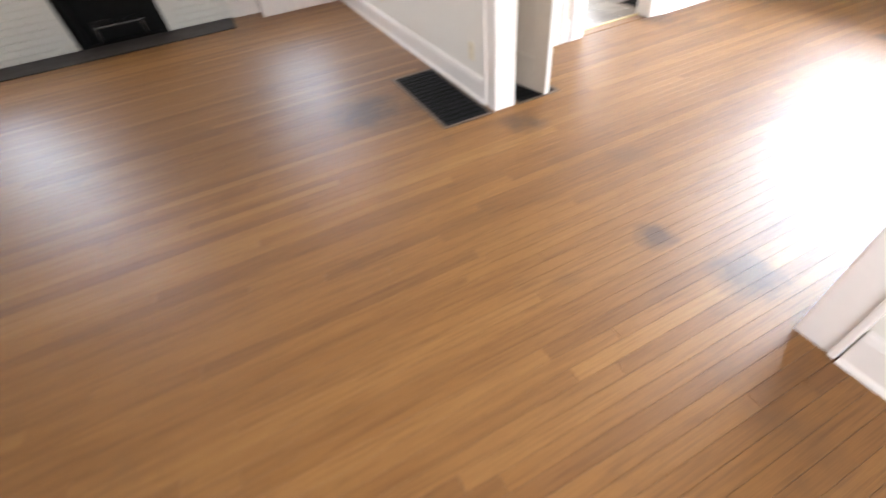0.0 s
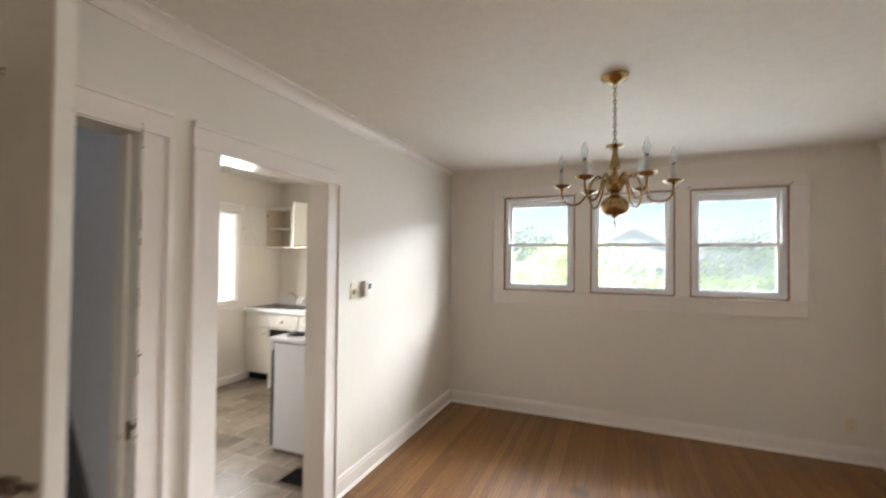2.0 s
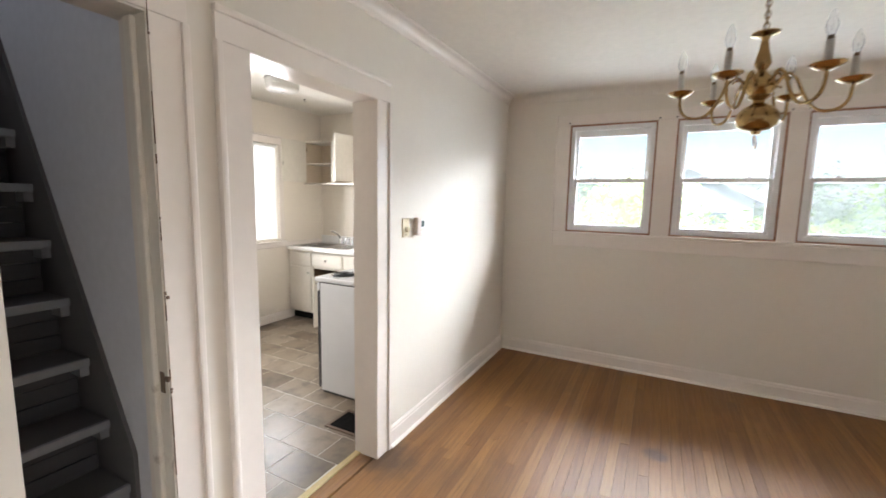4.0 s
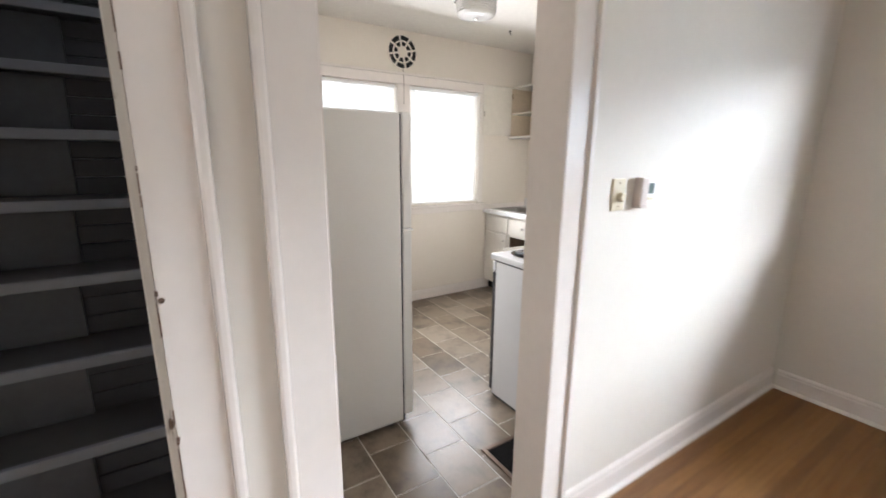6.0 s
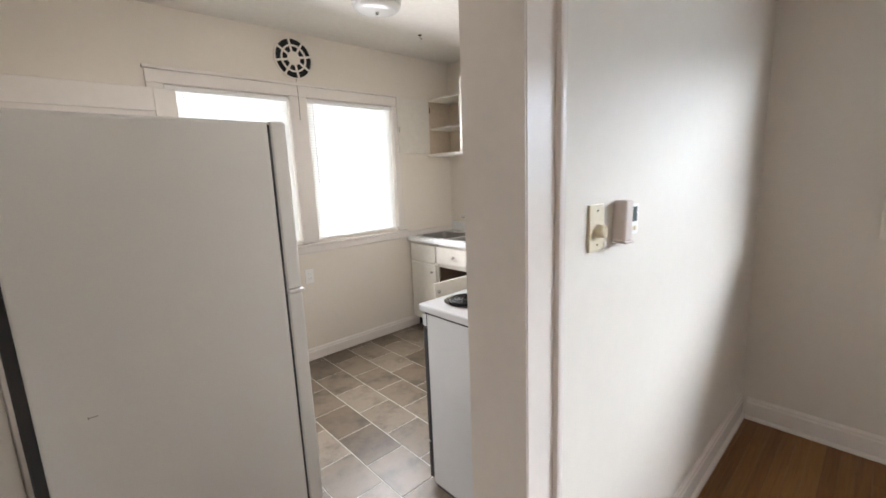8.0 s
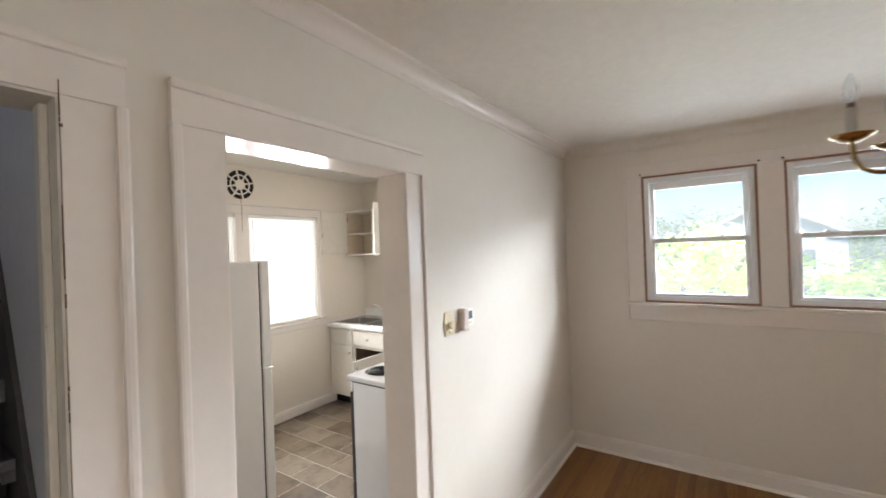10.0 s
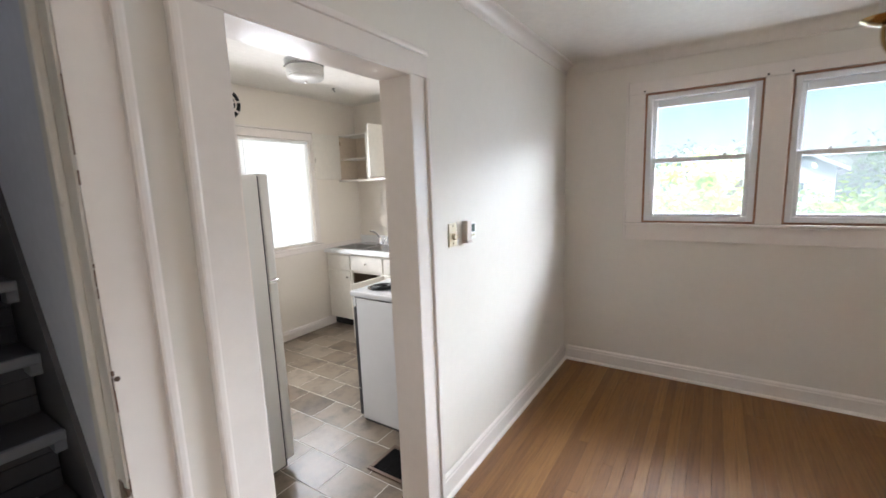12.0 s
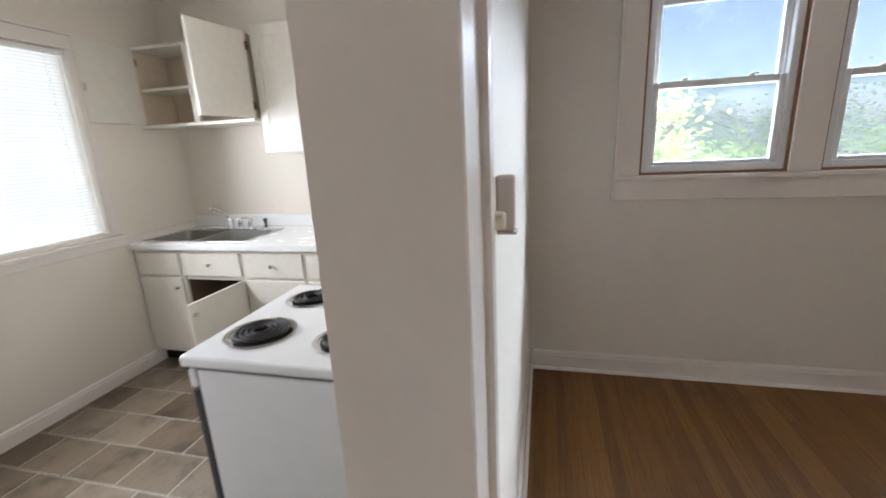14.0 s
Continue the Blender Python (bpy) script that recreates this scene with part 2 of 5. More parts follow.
FRIDGE = plain("fridge_enamel", (0.70, 0.69, 0.66), 0.4, grain=160, var=0.03, bumps=0.1)
GASKET = plain("dark_gasket", (0.05, 0.05, 0.055), 0.6, grain=50)
COIL = plain("burner_coil", (0.018, 0.017, 0.017), 0.5, 0.4, grain=90)
CABINET = paint("cabinet_paint", (0.80, 0.76, 0.68), 0.3, 60, 0.15, 0.03, (0.6, 0.52, 0.4), 0.76)
CABINSIDE = plain("cabinet_inside", (0.62, 0.52, 0.40), 0.55, grain=35, var=0.15)
# base cabinet insides, much darker than those of the wall cabinets
BASEIN = plain("dark_cabinet_inside", (0.14, 0.095, 0.06), 0.7, grain=35, var=0.2)
COUNTER = plain("white_laminate", (0.82, 0.82, 0.81), 0.25, grain=90, var=0.03)
IVORY = plain("ivory_plastic", (0.72, 0.64, 0.47), 0.35, grain=40, var=0.05)
BEIGEP = plain("beige_plastic", (0.66, 0.58, 0.53), 0.45, grain=40, var=0.05)
WHITEP = plain("white_plastic", (0.84, 0.83, 0.80), 0.4, grain=40, var=0.04)
LCD = plain("grey_display", (0.12, 0.16, 0.15), 0.15, grain=40)
CANDLE = plain("candle_sleeve", (0.55, 0.54, 0.52), 0.5, grain=60)
BLIND = translucent("blind_slat", (0.80, 0.75, 0.64), 0.45, 0.5, (0.90, 0.88, 0.84))
DIFFUSER = translucent("lamp_diffuser", (0.80, 0.78, 0.74), 0.15, 0.4)
BRICKP = paint("painted_brick", (0.74, 0.72, 0.66), 0.6, 40, 0.5, 0.06)
HEARTH = plain("hearth_tile", (0.030, 0.024, 0.022), 0.6, grain=30, var=0.3)
IRON = plain("cast_iron", (0.008, 0.008, 0.008), 0.8, 0.0, grain=70)
IRON.node_tree.nodes["Principled BSDF"].inputs["Specular IOR Level"].default_value = 0.15


# ---- geometry helpers ----
def box(bm, x0, x1, y0, y1, z0, z1, bevel=0.0, seg=1, m=None):
    pts = [bm.verts.new((x, y, z)) for x in (x0, x1) for y in (y0, y1) for z in (z0, z1)]
    faces = [bm.faces.new([pts[i] for i in f]) for f in ((0, 1, 3, 2), (4, 6, 7, 5), (0, 4, 5, 1), (2, 3, 7, 6), (0, 2, 6, 4), (1, 5, 7, 3))]
    if bevel:
        edges = list({e for f in faces for e in f.edges})
        out = bmesh.ops.bevel(bm, geom=edges, offset=bevel, segments=seg, profile=0.6, affect="EDGES", clamp_overlap=True)
        pts = list({v for f in out["faces"] for v in f.verts} | {v for v in pts if v.is_valid})
    if m is not None:
        bmesh.ops.transform(bm, matrix=m, verts=pts)
    return bm


def boxes(*specs, bevel=0.0, seg=1):
    bm = bmesh.new()
    for s in specs:
        box(bm, *s, bevel=bevel, seg=seg)
    return bm


def lathe(profile, steps=24, m=None, bm=None):
    """Turned body from (radius, height) pairs round z."""
    bm = bm or bmesh.new()
    rings = []
    for r, z in profile:
        if r < 1e-5:
            rings.append([bm.verts.new((0, 0, z))])
        else:
            rings.append([bm.verts.new((r * math.cos(a), r * math.sin(a), z)) for a in (2 * math.pi * i / steps for i in range(steps))])
    for a, b in zip(rings, rings[1:]):
        for i in range(steps):
            j = (i + 1) % steps
            if len(a) == 1 and len(b) > 1:
                bm.faces.new((a[0], b[i], b[j]))
            elif len(b) == 1 and len(a) > 1:
                bm.faces.new((a[i], b[0], a[j]))
            elif len(a) > 1:
                bm.faces.new((a[i], b[i], b[j], a[j]))
    if m is not None:
        bmesh.ops.transform(bm, matrix=m, verts=[v for ring in rings for v in ring])
    return bm


def tube(points, r, sides=8, closed=False, bm=None):
    """Round rod along a line of points."""
    bm = bm or bmesh.new()
    pts = [Vector(p) for p in points]
    rings = []
    n = len(pts)
    up = Vector((0.13, 0.29, 0.95))
    for i, p in enumerate(pts):
        d = (pts[(i + 1) % n] - pts[i - 1]) if closed else (pts[min(i + 1, n - 1)] - pts[max(i - 1, 0)])
        d.normalize()
        u = d.cross(up)
        if u.length < 0.05:
            u = d.cross(Vector((1, 0, 0)))
        u.normalize()
        v = u.cross(d)
        rings.append([bm.verts.new(p + r * (math.cos(a) * u + math.sin(a) * v)) for a in (2 * math.pi * k / sides for k in range(sides))])
    for i in range(n if closed else n - 1):
        a, b = rings[i], rings[(i + 1) % n]
        for k in range(sides):
            bm.faces.new((a[k], a[(k + 1) % sides], b[(k + 1) % sides], b[k]))
    if not closed:
        bm.faces.new(rings[0][::-1])
        bm.faces.new(rings[-1])
    return bm


def prism(profile, axis, a0, a1, bm=None):
    """A moulding: a closed outline of (u, z) pairs drawn out along x or y."""
    bm = bm or bmesh.new()
    def at(u, z, a):
        return (a, u, z) if axis == "x" else (u, a, z)
    r0 = [bm.verts.new(at(u, z, a0)) for u, z in profile]
    r1 = [bm.verts.new(at(u, z, a1)) for u, z in profile]
    n = len(profile)
    for i in range(n):
        bm.faces.new((r0[i], r0[(i + 1) % n], r1[(i + 1) % n], r1[i]))
    bm.faces.new(r0[::-1])
    bm.faces.new(r1)
    return bm


def mesh_from(name, bm, material, smooth=False):
    bmesh.ops.recalc_face_normals(bm, faces=bm.faces)
    me = bpy.data.meshes.new(name)
    bm.to_mesh(me)
    bm.free()
    me.materials.append(material)
    if smooth:
        me.polygons.foreach_set("use_smooth", [True] * len(me.polygons))
        me.set_sharp_from_angle(angle=radians(40))
    return me


def part(name, bm, material, parent, label="", smooth=False):
    ob = new(name, mesh_from(name, bm, material, smooth))
    ob.parent = parent
    if label:
        ob["label"] = label
    return ob


def structure(name, bm, material, label, category, smooth=False):
    return tagged(new(name, mesh_from(name, bm, material, smooth)), label, category, kind="structure")


def thing(name, m, label, category, group=""):
    ob = new(name)
    ob.empty_display_size = 0.1
    ob.matrix_world = m
    return tagged(ob, label, category, group)


def wall_bm(axis, a0, a1, t0, t1, z0, z1, holes=()):
    """A thick wall along x or y with rectangular holes (a0, a1, z0, z1) through it."""
    bm = bmesh.new()
    av = sorted({a0, a1, *(h[0] for h in holes), *(h[1] for h in holes)})
    zv = sorted({z0, z1, *(h[2] for h in holes), *(h[3] for h in holes)})
    av, zv = [a for a in av if a0 <= a <= a1], [z for z in zv if z0 <= z <= z1]
    def solid(i, k):
        if not (0 <= i < len(av) - 1 and 0 <= k < len(zv) - 1):
            return False
        a, z = (av[i] + av[i + 1]) / 2, (zv[k] + zv[k + 1]) / 2
        return not any(h[0] < a < h[1] and h[2] < z < h[3] for h in holes)
    cache = {}
    def v(a, t, z):
        key = (a, t, z)
        if key not in cache:
            cache[key] = bm.verts.new((a, t, z) if axis == "x" else (t, a, z))
        return cache[key]
    for i in range(len(av) - 1):
        for k in range(len(zv) - 1):
            if not solid(i, k):
                continue
            a, b, z, w = av[i], av[i + 1], zv[k], zv[k + 1]
            for t in (t0, t1):
                bm.faces.new((v(a, t, z), v(b, t, z), v(b, t, w), v(a, t, w)))
            for ok, p, q in ((solid(i - 1, k), (a, z), (a, w)), (solid(i + 1, k), (b, z), (b, w)), (solid(i, k - 1), (a, z), (b, z)), (solid(i, k + 1), (a, w), (b, w))):
                if not ok:
                    bm.faces.new((v(p[0], t0, p[1]), v(q[0], t0, q[1]), v(q[0], t1, q[1]), v(p[0], t1, p[1])))
    return bm


# ---- plan ----
NX = 2.67          # face of the partition towards the dining room (y)
KX = 2.80           # its kitchen face (y)
EX = 5.62           # window wall of the dining room (x)
SY = -0.92          # south wall of the dining room (y)
WL, WD = 1.42, 1.54  # the wall between living and dining room (x)
OPY0, OPY1 = -0.05, 1.975
CEIL_D, CEIL_K = 2.505, 2.57
KN = 5.345          # kitchen window wall (y)
KE = 5.87           # kitchen sink wall (x)
KW = 2.50           # kitchen wall towards the stairs (x)
SX = 2.432          # stairwell face of that wall (x)
LN, LW, LS = 5.95, -3.05, -1.9
ST0, ST1 = 1.66, 2.370   # stair doorway (x)
KD0, KD1 = 2.705, 3.475  # kitchen doorway (x)
DW = [(1.357, 2.068), (0.493, 1.215), (-0.338, 0.378)]   # dining windows (y)
DZ0, DZ1 = 1.237, 2.20

structure("wall_north", wall_bm("x", WD, EX + 0.2, NX, KX, 0, 2.75, [(ST0, ST1, 0, 2.04), (KD0, KD1, 0, 2.03)]), WALL, "cream painted plaster partition with two doorways", "wall")
structure("wall_east", wall_bm("y", SY - 0.15, NX, EX, EX + 0.16, -0.6, 2.75, [(a, b, DZ0, DZ1) for a, b in DW]), WALL, "cream plaster wall pierced by three windows", "wall")
structure("wall_south", wall_bm("x", WD, EX, SY - 0.15, SY, -0.6, 2.75), WALL, "plain cream painted plaster wall", "wall")
structure("wall_living", wall_bm("y", LS, LN, WL, WD, 0, 2.75, [(OPY0, OPY1, 0, 2.10)]), WALL, "pale plaster wall with a wide cased opening", "wall")
structure("wall_fireplace", wall_bm("x", LW - 0.15, WL, LN, LN + 0.16, -0.6, 2.75, [(0.40, 1.05, 1.0, 2.1), (-2.95, -2.3, 1.0, 2.1), (-1.5, -0.7, 0.0, 0.75)]), WALL, "pale living room wall behind the fireplace", "wall")
structure("wall_west", wall_bm("y", LS, LN, LW - 0.15, LW, -0.6, 2.75) , WALL, "plain pale living room wall", "wall")
# the front hole is unseen, added for the lamp that lights the casings
structure("wall_living_south", wall_bm("x", LW - 0.15, WD, LS - 0.15, LS, -0.6, 2.75, [(-1.7, 0.8, 0.85, 2.1)]), WALL, "pale living room wall with an added front opening", "wall")
structure("eave", boxes((EX + 0.161, EX + 0.93, SY - 0.6, NX + 0.1, 2.55, 2.62), (EX + 0.93, EX + 0.955, SY - 0.6, NX + 0.1, 2.50, 2.66)), TRIM, "white painted roof overhang outside the windows", "eave")
structure("wall_kitchen_north", wall_bm("x", KW - 0.12, KE + 0.15, KN, KN + 0.16, -0.6, 2.75, [(3.40, 4.20, 1.0, 2.11), (4.335, 5.15, 1.0, 2.11)]), KWALL, "cream kitchen wall with a pair of windows", "wall")
structure("wall_kitchen_east", wall_bm("y", KX, KN, KE, KE + 0.15, -0.6, 2.75), KWALL, "plain cream kitchen wall behind the sink", "wall")
structure("wall_kitchen_west", wall_bm("y", KX, KN, KW - 0.04, KW, 0, 2.75), KWALL, "cream kitchen wall towards the stairs", "wall")
structure("wall_stair_side", wall_bm("y", KX, 4.87, SX, KW - 0.04, 0, 4.6), STAIRWALL, "pale bluish plaster wall beside the stairs", "wall")
structure("wall_landing", boxes((WD, SX, 4.88, 5.0, 0, 2.75)), WALL, "plain wall closing the landing", "wall")
# the high hole is unseen, added to go with the stairwell lamp
structure("wall_stair_end", wall_bm("x", WD, SX, 4.75, 4.87, 0, 4.6, [(1.75, 2.2, 3.2, 4.2)]), STAIRWALL, "pale bluish stairwell wall with an added high opening", "wall")
structure("wall_stair_upper", boxes((WL, WD, KX, 4.87, 2.75, 4.6), (WD, KW - 0.04, NX, KX, 2.75, 4.6)), STAIRWALL, "upper stairwell walls of pale plaster", "wall")
structure("ceiling_stair", boxes((WL, KW, NX, 4.87, 4.6, 4.7)), CEIL, "plain stairwell ceiling", "ceiling")
structure("ceiling_dining", boxes((WD, EX + 0.16, SY - 0.15, NX, CEIL_D, 2.75)), CEIL, "off-white painted plaster ceiling", "ceiling")
structure("ceiling_kitchen", boxes((KW, KE + 0.15, KX, KN + 0.16, CEIL_K, 2.75)), CEIL, "off-white painted kitchen ceiling", "ceiling")
structure("ceiling_living", boxes((LW - 0.15, WL, LS - 0.15, LN + 0.16, CEIL_D, 2.75)), CEIL, "off-white painted living room ceiling", "ceiling")
structure("ceiling_landing", boxes((WD, SX, 4.87, LN + 0.16, 2.5, 2.75)), CEIL, "plain landing ceiling", "ceiling")
floor_wood = structure("floor", boxes((LW, EX, LS, LN, -0.12, -0.021), (1.6, KD1 + 0.02, NX, 2.80, -0.12, -0.021)), SUBFLOOR, "worn amber oak strip floor, glossy varnish", "floor")
floor_kitchen = structure("floor_kitchen", boxes((KW - 0.15, KE, 2.80, KN, -0.12, -0.0012), (WD, KW - 0.15, 4.3, LN, -0.12, -0.0012)), GROUT, "grey-brown stone-look vinyl tile floor", "floor")
structure("threshold", boxes((KD0, KD1, 2.775, 2.815, -0.02, 0.009), bevel=0.004), THRESH, "pale yellow wooden strip in the kitchen doorway", "threshold")

# ---- trim ----
def casing_profile(bm, axis, a0, a1, face, sign, z0, z1, outer):
    """A flat upright casing board with a rounded back band on its outer edge (a0 or a1)."""
    t = 0.018 * sign
    def bx(u0, u1, d0, d1, bev):
        lo, hi = sorted((face + d0 * sign, face + d1 * sign))
        (box(bm, u0, u1, lo, hi, z0, z1, bev, 2) if axis == "x" else box(bm, lo, hi, u0, u1, z0, z1, bev, 2))
    bx(a0, a1, 0.0, 0.018, 0.002)
    band = 0.022
    if outer == a0:
        bx(a0 - 0.004, a0 + band, 0.002, 0.030, 0.008)
    else:
        bx(a1 - band, a1 + 0.004, 0.002, 0.030, 0.008)


def door_casing(name, x0, x1, top, wl, wr, mat_l, mat_r, label, face=NX, sign=-1, head=0.11):
    th = thing(name, pose(0, 0, 0), label, "door trim")
    th["kind"] = "structure"
    if wl:
        bm = bmesh.new()
        casing_profile(bm, "x", x0 - wl, x0, face, sign, 0, top, x0 - wl)
        part("casing_side", bm, mat_l, th)
    bm = bmesh.new()
    casing_profile(bm, "x", x1, x1 + wr, face, sign, 0, top, x1 + wr)
    part("casing_side", bm, mat_r, th)
    bm = bmesh.new()
    lo, hi = sorted((face, face + 0.018 * sign))
    box(bm, x0 - wl, x1 + wr, lo, hi, top + 0.001, top + head, 0.002, 2)
    lo, hi = sorted((face + 0.002 * sign, face + 0.030 * sign))
    box(bm, x0 - wl - 0.004, x1 + wr + 0.004, lo, hi, top + head - 0.022, top + head + 0.004, 0.009, 2)
    part("casing_head", bm, TRIM, th)
    return th


kc = door_casing("kitchen_door_trim", KD0, KD1, 2.03, 0.128, 0.118, TRIM, TRIM, "cream gloss-painted casing round the kitchen doorway")
part("jamb", boxes((KD0, KD0 + 0.004, NX - 0.016, KX + 0.016, 0, 2.03)), TRIM, kc)
part("jamb", boxes((KD1 - 0.004, KD1, NX - 0.016, KX + 0.016, 0, 2.03)), TRIM, kc)
part("jamb_head", boxes((KD0 + 0.004, KD1 - 0.004, NX - 0.016, KX + 0.016, 2.026, 2.03)), TRIM, kc)
part("casing_side", boxes((KD0 - 0.10, KD0, KX, KX + 0.018, 0, 2.14), bevel=0.002), TRIM, kc)
part("casing_side", boxes((KD1, KD1 + 0.10, KX, KX + 0.018, 0, 2.14), bevel=0.002), TRIM, kc)
part("casing_head", boxes((KD0, KD1, KX, KX + 0.018, 2.031, 2.14), bevel=0.002), TRIM, kc)

part("bare_edge", boxes((KD1 + 0.1222, KD1 + 0.1262, NX - 0.006, NX - 0.0005, 0.13, 2.03)), RAWWOOD, kc, "thin bare wood line along the casing")

sc = door_casing("stair_door_trim", ST0, ST1, 2.04, 0.1, 0.114, TRIM, TRIM, "cream casing with a chipped, worn stair door jamb")
part("jamb", boxes((ST1 - 0.006, ST1 - 0.001, NX - 0.014, NX + 0.05, 0, 2.04)), WORN, sc, "chipped paint along the old latch edge")
part("door_stop", boxes((ST1 - 0.022, ST1 - 0.006, NX + 0.035, NX + 0.075, 0, 2.03), bevel=0.003), WORN, sc)
part("jamb", boxes((ST1 - 0.005, ST1 - 0.001, NX + 0.076, KX, 0, 2.04)), TRIM, sc)
part("jamb_head", boxes((ST0, ST1 - 0.006, NX - 0.014, KX, 2.034, 2.04)), WORN, sc)
part("strike_plate", boxes((ST1 - 0.0085, ST1 - 0.006, NX + 0.002, NX + 0.026, 0.875, 0.945), bevel=0.001), BRONZE, sc, "small dark metal strike plate")
part("strike_lip", boxes((ST1 - 0.011, ST1 - 0.003, NX - 0.022, NX - 0.004, 0.918, 0.936), bevel=0.002), BRONZE, sc)
part("screw", lathe([(0, 0), (0.006, 0), (0.005, 0.003), (0, 0.004)], 10, Matrix.Translation((ST1 + 0.007, NX - 0.018, 1.191)) @ pose(0, 0, 0, 90)), BRONZE, sc)
rng = random.Random(11)
bm = bmesh.new()
zz = 0.02
while zz < 2.0:
    h = rng.uniform(0.008, 0.075)
    w_ = rng.uniform(-0.001, 0.0012)
    if rng.random() < 0.15:
        h, w_ = rng.uniform(0.006, 0.016), rng.uniform(0.002, 0.005)
    box(bm, ST1 - 0.002, ST1 + w_, NX - 0.0192, NX - 0.016, zz, zz + h)
    zz += h + rng.choice((0.002, 0.004, 0.01, 0.03, 0.16))
part("paint_chips", bm, CHIP, sc, "dark bare wood where paint has chipped")
part("base_block", boxes((ST1 + 0.12, KD0 - 0.134, NX - 0.016, NX, 0, 0.17), bevel=0.004), TRIM, sc)

lt = thing("living_opening_trim", pose(0, 0, 0), "white gloss-painted casing of the wide opening", "door trim")
lt["kind"] = "structure"
for y0, y1, outer in ((OPY1, OPY1 + 0.12, OPY1 + 0.12), (OPY0 - 0.13, OPY0, OPY0 - 0.13)):
    for face, sign in ((WL, -1), (WD, 1)):
        bm = bmesh.new()
        casing_profile(bm, "y", y0, y1, face, sign, 0, 2.10, outer)
        part("casing_side", bm, TRIM, lt)
for face, sign in ((WL, -1), (WD, 1)):
    lo, hi = sorted((face, face + 0.018 * sign))
    part("casing_head", boxes((lo, hi, OPY0 - 0.13, OPY1 + 0.12, 2.101, 2.22), bevel=0.003), TRIM, lt)
part("jamb", boxes((WL - 0.016, WD + 0.016, OPY1 - 0.006, OPY1, 0, 2.10)), TRIM, lt)
part("jamb", boxes((WL - 0.016, WD + 0.016, OPY0, OPY0 + 0.006, 0, 2.10)), TRIM, lt)
part("jamb_head", boxes((WL - 0.016, WD + 0.016, OPY0 + 0.006, OPY1 - 0.006, 2.094, 2.10)), TRIM, lt)


def baseboard(name, axis, a0, a1, face, sign, h=0.125, mat=None, shoe=True):
    f = lambda d: face + d * sign
    prof = [(f(0), 0), (f(0.017), 0), (f(0.017), h - 0.03), (f(0.013), h - 0.022), (f(0.013), h - 0.012), (f(0.006), h), (f(0), h)]
    bm = prism(prof, axis, a0, a1)
    if shoe:
        prism([(f(0.017), 0), (f(0.034), 0), (f(0.032), 0.008), (f(0.026), 0.014), (f(0.017), 0.018)], axis, a0, a1, bm)
    return structure(name, bm, mat or TRIM, "cream painted baseboard with a shoe moulding", "baseboard")


baseboard("baseboard_north", "x", KD1 + 0.125, EX, NX, -1)
baseboard("baseboard_east", "y", SY, NX - 0.036, EX, -1)
baseboard("baseboard_south", "x", WD + 0.036, EX - 0.036, SY, 1)
baseboard("baseboard_living", "y", OPY1 + 0.13, 5.62, WL, -1, 0.16)
baseboard("baseboard_living_south", "y", LS, OPY0 - 0.14, WL, -1, 0.16)
baseboard("baseboard_dining_west", "y", SY, OPY0 - 0.14, WD, 1)
baseboard("baseboard_fireplace", "x", 0.12, 0.42, LN, -1, 0.16)
baseboard("baseboard_kitchen_north", "x", KW, 5.34, KN, -1, 0.10, shoe=False)


def cove(name, axis, a0, a1, face, sign, top, size=0.07, drop=0.09):
    """A plain plaster cove between wall and ceiling with a thin lower lip."""
    f = lambda d: face + d * sign
    pts = [(f(0), top), (f(size), top)]
    for i in range(1, 9):
        a = math.pi / 2 * i / 8
        pts.append((f(0.004 + (size - 0.004) * (1 - math.sin(a))), top - (drop - 0.008) * (1 - math.cos(a))))
    pts += [(f(0.008), top - drop + 0.006), (f(0.008), top - drop), (f(0), top - drop)]
    return structure(name, prism(pts, axis, a0, a1), CEIL, "plain coved plaster edge below the ceiling", "moulding", True)


def crown(name, axis, a0, a1, face, sign, top, size=0.055):
    f = lambda d: face + d * sign
    pts = [(f(0), top)]
    pts += [(f(size * 1.25), top), (f(size * 1.25), top - 0.008)]
    for i in range(9):
        a = math.pi / 2 * i / 8
        pts.append((f(0.012 + (size * 1.1 - 0.012) * (1 - math.sin(a))), top - 0.012 - (size - 0.012) * (1 - math.cos(a)) ** 0.9))
    pts += [(f(0.012), top - size - 0.006), (f(0.007), top - size - 0.018), (f(0), top - size - 0.02)]
    return structure(name, prism(pts, axis, a0, a1), TRIM, "slim coved ceiling moulding, painted off-white", "moulding", True)


crown("moulding_north", "x", WD, EX, NX, -1, CEIL_D)
cove("moulding_east", "y", SY + 0.071, NX - 0.07, EX, -1, CEIL_D)
cove("moulding_south", "x", WD + 0.07, EX, SY, 1, CEIL_D)
crown("moulding_west", "y", SY, NX, WD, 1, CEIL_D)


